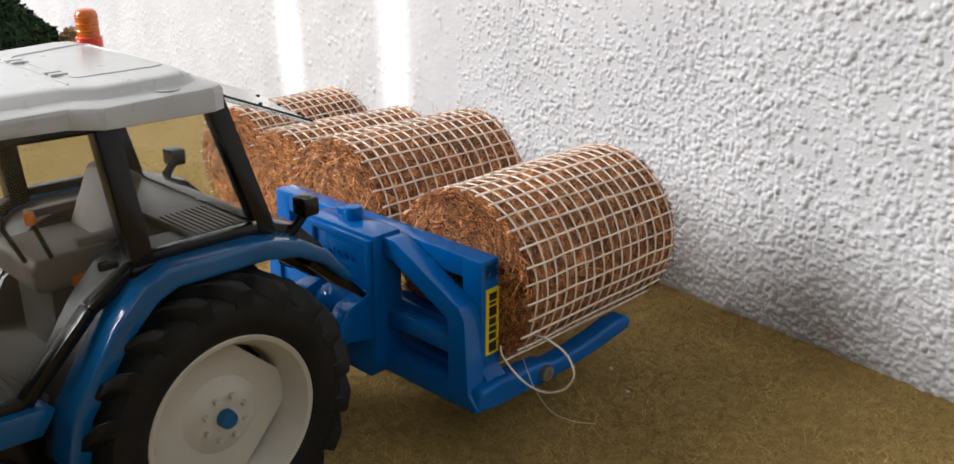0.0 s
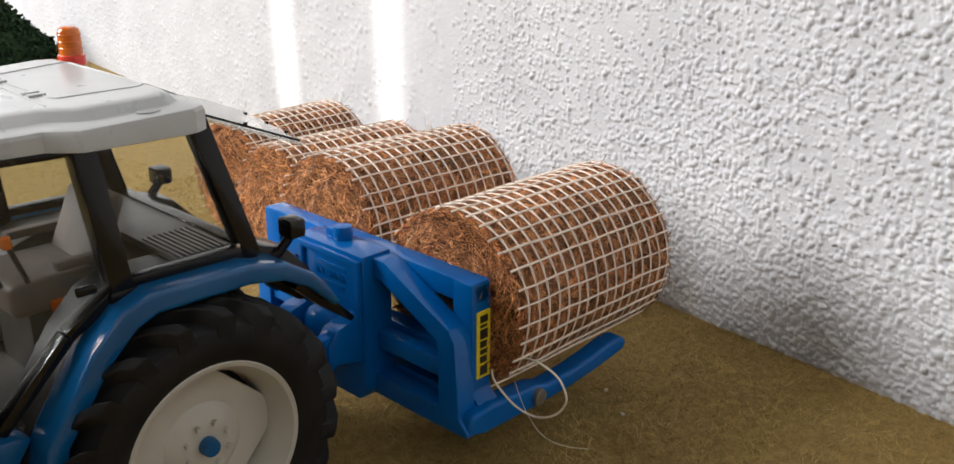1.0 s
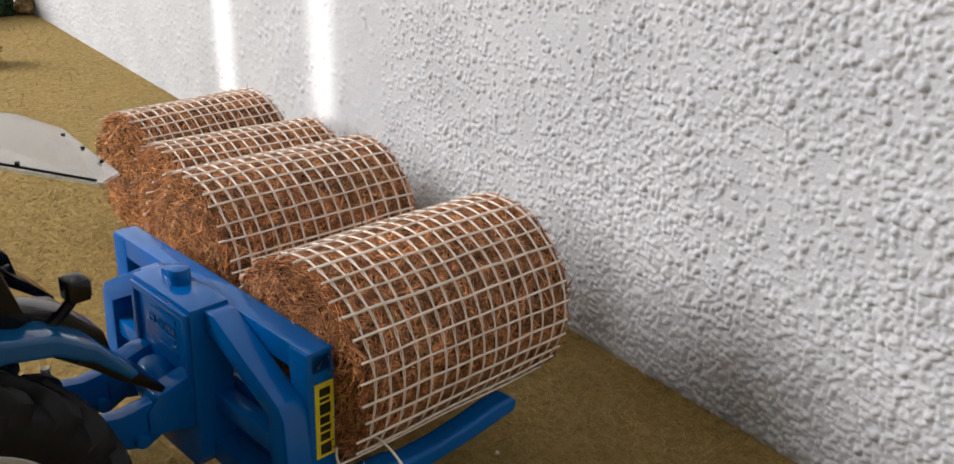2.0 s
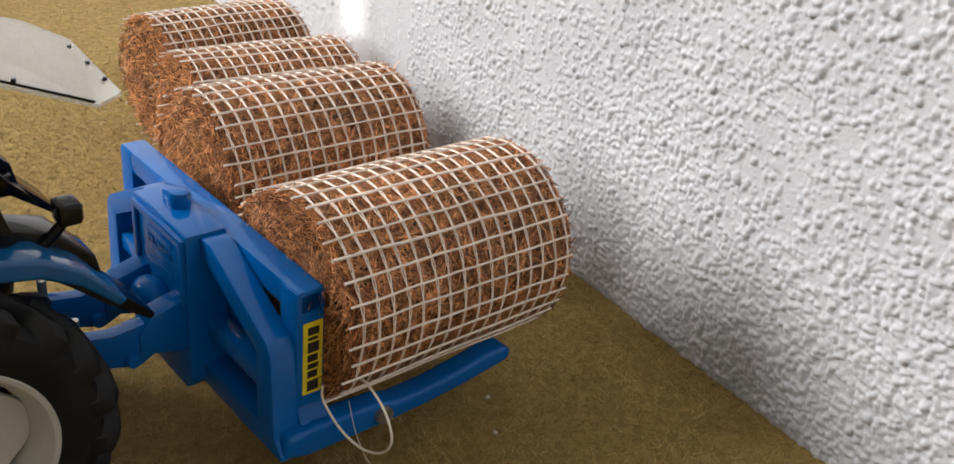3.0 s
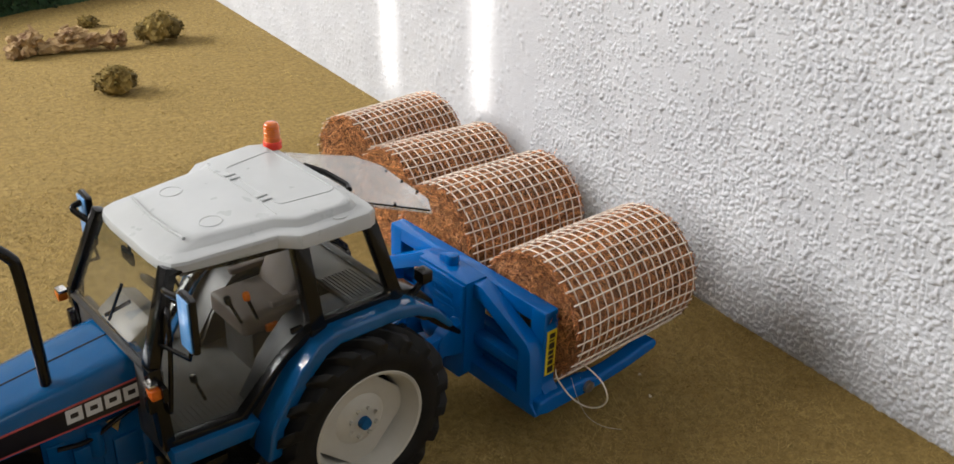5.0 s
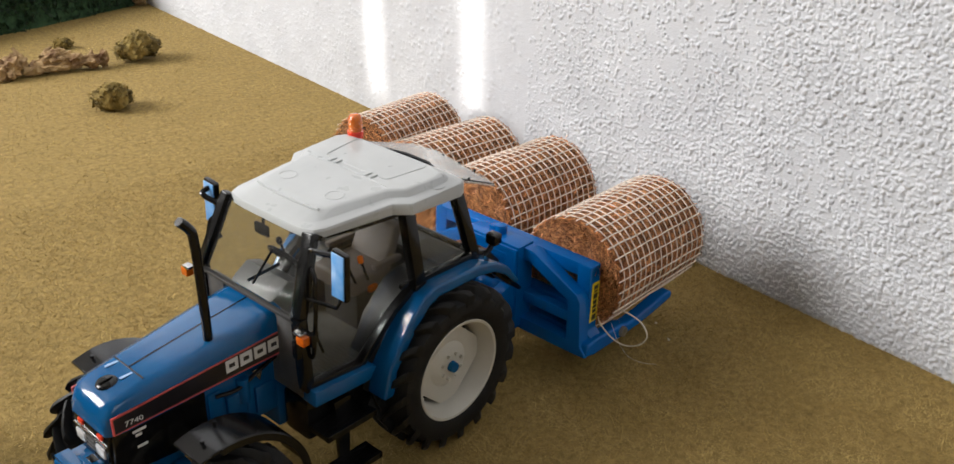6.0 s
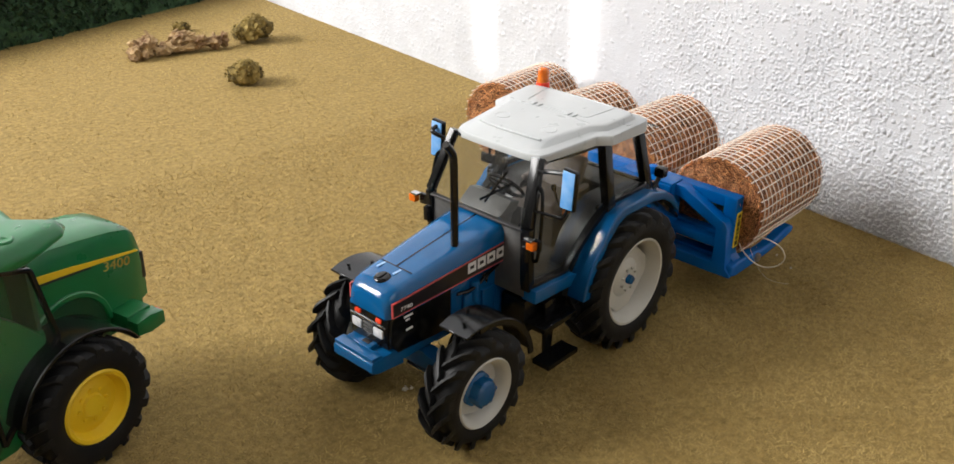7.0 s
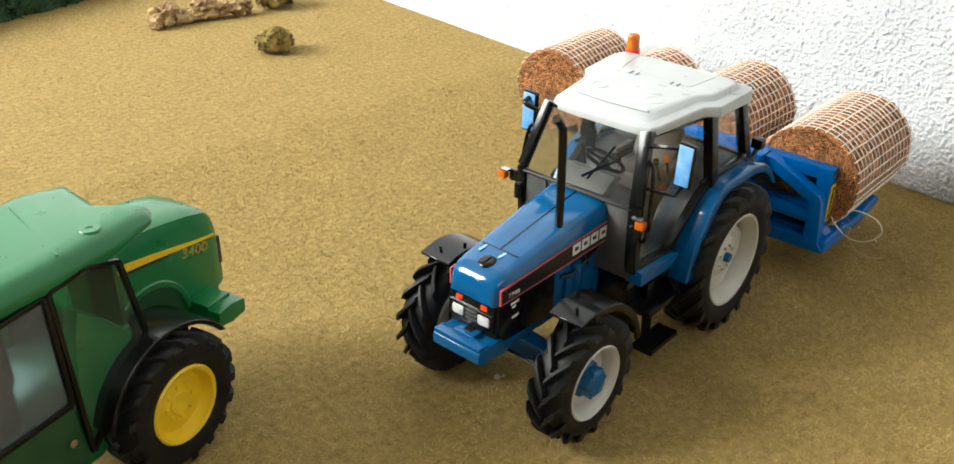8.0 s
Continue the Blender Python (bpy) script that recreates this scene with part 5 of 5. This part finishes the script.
for x, y, z, r, sx, sz in ((-2, -3, 6, 7.5, 1.0, 0.9), (3, 1, 8, 5.5, 1.1, 0.9), (15, 5, 4, 4.2, 1.2, 0.7), (25, 2, 8, 6.5, 1.4, 0.75), (24, -2, 3.5, 4.0, 2.0, 0.7), (36, 0, 6, 5.2, 1.3, 0.8), (45, -2, 5, 4.6, 1.0, 0.9), (52, -1, 5.5, 3.4, 0.9, 1.4), (-6, -7, 3, 4.2, 1.1, 0.8), (12, -2, 3, 4.0, 1.7, 0.7)):
    lump = bmesh.new()
    bmesh.ops.create_icosphere(lump, subdivisions=4, radius=r)
    for v in lump.verts:
        d = v.co.normalized()
        v.co += d * r * (0.55 * noise.noise(d * 2.3 + Vector((x, y, z))) + 0.34 * noise.noise(d * 6.0 + Vector((y, x, z))) - 0.35 * max(0, noise.noise(d * 3.4 + Vector((z, 9, x))) - 0.25))
        v.co = Vector((x + v.co.x * sx, y + v.co.y, max(0.0, z + v.co.z * sz)))
    merge(wood, lump)
for a, b, r in (((6, 2, 11), (3, 5, 16), 1.6), ((44, -2, 8), (46, 1, 11), 1.5), ((52, -1, 8), (54, -3, 11), 1.2), ((20, 3, 12), (24, 6, 14), 1.7)):
    merge(wood, rod(a, b, r, r * 0.5, 9))
log = put("driftwood", wood, LOG, at(7, 420, 0, 0, 0, -12), "pale gnarled piece of driftwood lying on the mat", "driftwood")
fuse = log.modifiers.new("fuse", "REMESH")
fuse.mode, fuse.voxel_size = "VOXEL", 0.0005
put("debris", tufts(21, [(0, 0, 0.4, 0.8), (2.2, -0.6, 0.3, 0.5)], 12, 0.8), STRING, at(-75.7, 26.3, 0), "tiny pale scrap of debris on the mat", "debris")
put("debris", tufts(22, [(0, 0, 0.3, 0.45)], 8, 0.5), STRING, at(96.4, 4.4, 0), "tiny pale crumb on the mat", "debris")
put("debris", tufts(23, [(0, 0, 0.3, 0.4)], 8, 0.5), STRING, at(91.5, -5.4, 0), "tiny pale crumb on the mat", "debris")

put("moss_bush", tufts(14, [(0, 0, 5, 6), (4, 1, 8, 5)], 220, 1.6), LOG, at(139, 545, 0), "small brown dried clump at the foot of the wall", "bush", group="moss clumps")
rng = random.Random(31)
hedge = bmesh.new()
rows = []
for i in range(91):
    x = -560 + 560 * i / 90
    rows.append([(x, (14 + 4 * noise.noise(Vector((x * 0.06, k, 1)))) * math.cos(math.pi * k / 12), max(0, (38 + 6 * noise.noise(Vector((x * 0.05, k * 0.5, 4)))) * math.sin(math.pi * k / 12)) * min(1.0, 0.35 + -x / 40)) for k in range(13)])
merge(hedge, loft(rows, close=True))
verts, faces = [], []
for _ in range(26000):
    x, k = rng.uniform(-560, 3), rng.uniform(0, math.pi)
    r = rng.uniform(0.9, 1.12)
    p = Vector((x, 15 * r * math.cos(k), max(0.3, 38 * r * math.sin(k) ** 0.7 * min(1.0, 0.35 + max(0.0, -x) / 40))))
    s = rng.uniform(0.9, 2.4)
    a = Vector((rng.gauss(0, 1), rng.gauss(0, 1), rng.gauss(0, 1))).normalized() * s
    b = Vector((rng.gauss(0, 1), rng.gauss(0, 1), rng.gauss(0, 1))).normalized() * s
    o = len(verts)
    verts += [(p - a).to_tuple(), (p + b).to_tuple(), (p + a).to_tuple(), (p - b).to_tuple()]
    faces += [(o, o + 1, o + 2, o + 3)]
me = bpy.data.meshes.new("leaf_crumbs")
me.from_pydata([(x * MM, y * MM, z * MM) for x, y, z in verts], [], faces)
me.materials.append(HEDGE)
hedge_ob = put("hedge", hedge, HEDGE, at(128, 558, 0, 0, 0, 15.9), "dark green model hedge along the edge of the board", "hedge", kind="stuff")
crumbs = new("leaf_crumbs", me)
crumbs.parent = hedge_ob

# ---- the rest of the room ----
plain("wall_north", box(-1400, WALL_X, 1900, 1960, -700, 1700), PAINT, "plain painted room wall", "wall")
plain("wall_south", box(-1400, WALL_X, -1360, -1300, -700, 1700), PAINT, "plain painted room wall", "wall")
plain("floor", box(-1400, WALL_X, -1300, 1900, -760, -700), PAINT, "plain room floor below the board", "floor")
plain("ceiling", box(-1460, WALL_X + 80, -1360, 1960, 1700, 1760), PAINT, "plain painted ceiling", "ceiling")
# the west wall has a tall window, closed by curtains that leave two narrow gaps for the sun
WIN = (300, 1850, 560, 1500)  # y and z of the opening
for k, (y0, y1, z0, z1) in enumerate(((-1360, WIN[0], -700, 1700), (WIN[1], 1960, -700, 1700), (WIN[0], WIN[1], -700, WIN[2]), (WIN[0], WIN[1], WIN[3], 1700))):
    plain("wall_west", box(-1460, -1400, y0, y1, z0, z1), PAINT, "plain painted room wall round the window", "wall")


def leaf(y0, y1, lean0, lean1, z0, z1):
    """One curtain panel with slanting edges."""
    return prism([(y0, z0), (y1, z0), (y1 + lean1 * (z1 - z0), z1), (y0 + lean0 * (z1 - z0), z1)], "x", -1412, -1408)


LEAN, WIDE = 0.05, 15.0
cuts = [WIN[0] - 40, *sum(([g - WIDE / 2, g + WIDE / 2] for g in (STRIPE_NEAR, STRIPE_FAR)), []), WIN[1] + 40]
curtain = thing("curtain", "pale closed curtain with two narrow gaps at the window", "curtain", kind="structure")
for i in range(0, len(cuts), 2):
    part("curtain_panel", leaf(cuts[i], cuts[i + 1], 0 if i == 0 else LEAN, 0 if i + 2 == len(cuts) else LEAN, 500, 1560), PAINT, curtain, smooth=False)
part("curtain_hem", box(-1407, -1404, STRIPE_NEAR - 40, STRIPE_NEAR + 40, 500, 798), PAINT, curtain, smooth=False)
part("curtain_hem", box(-1407, -1404, STRIPE_FAR - 40, STRIPE_FAR + 38, 500, 786), PAINT, curtain, smooth=False)
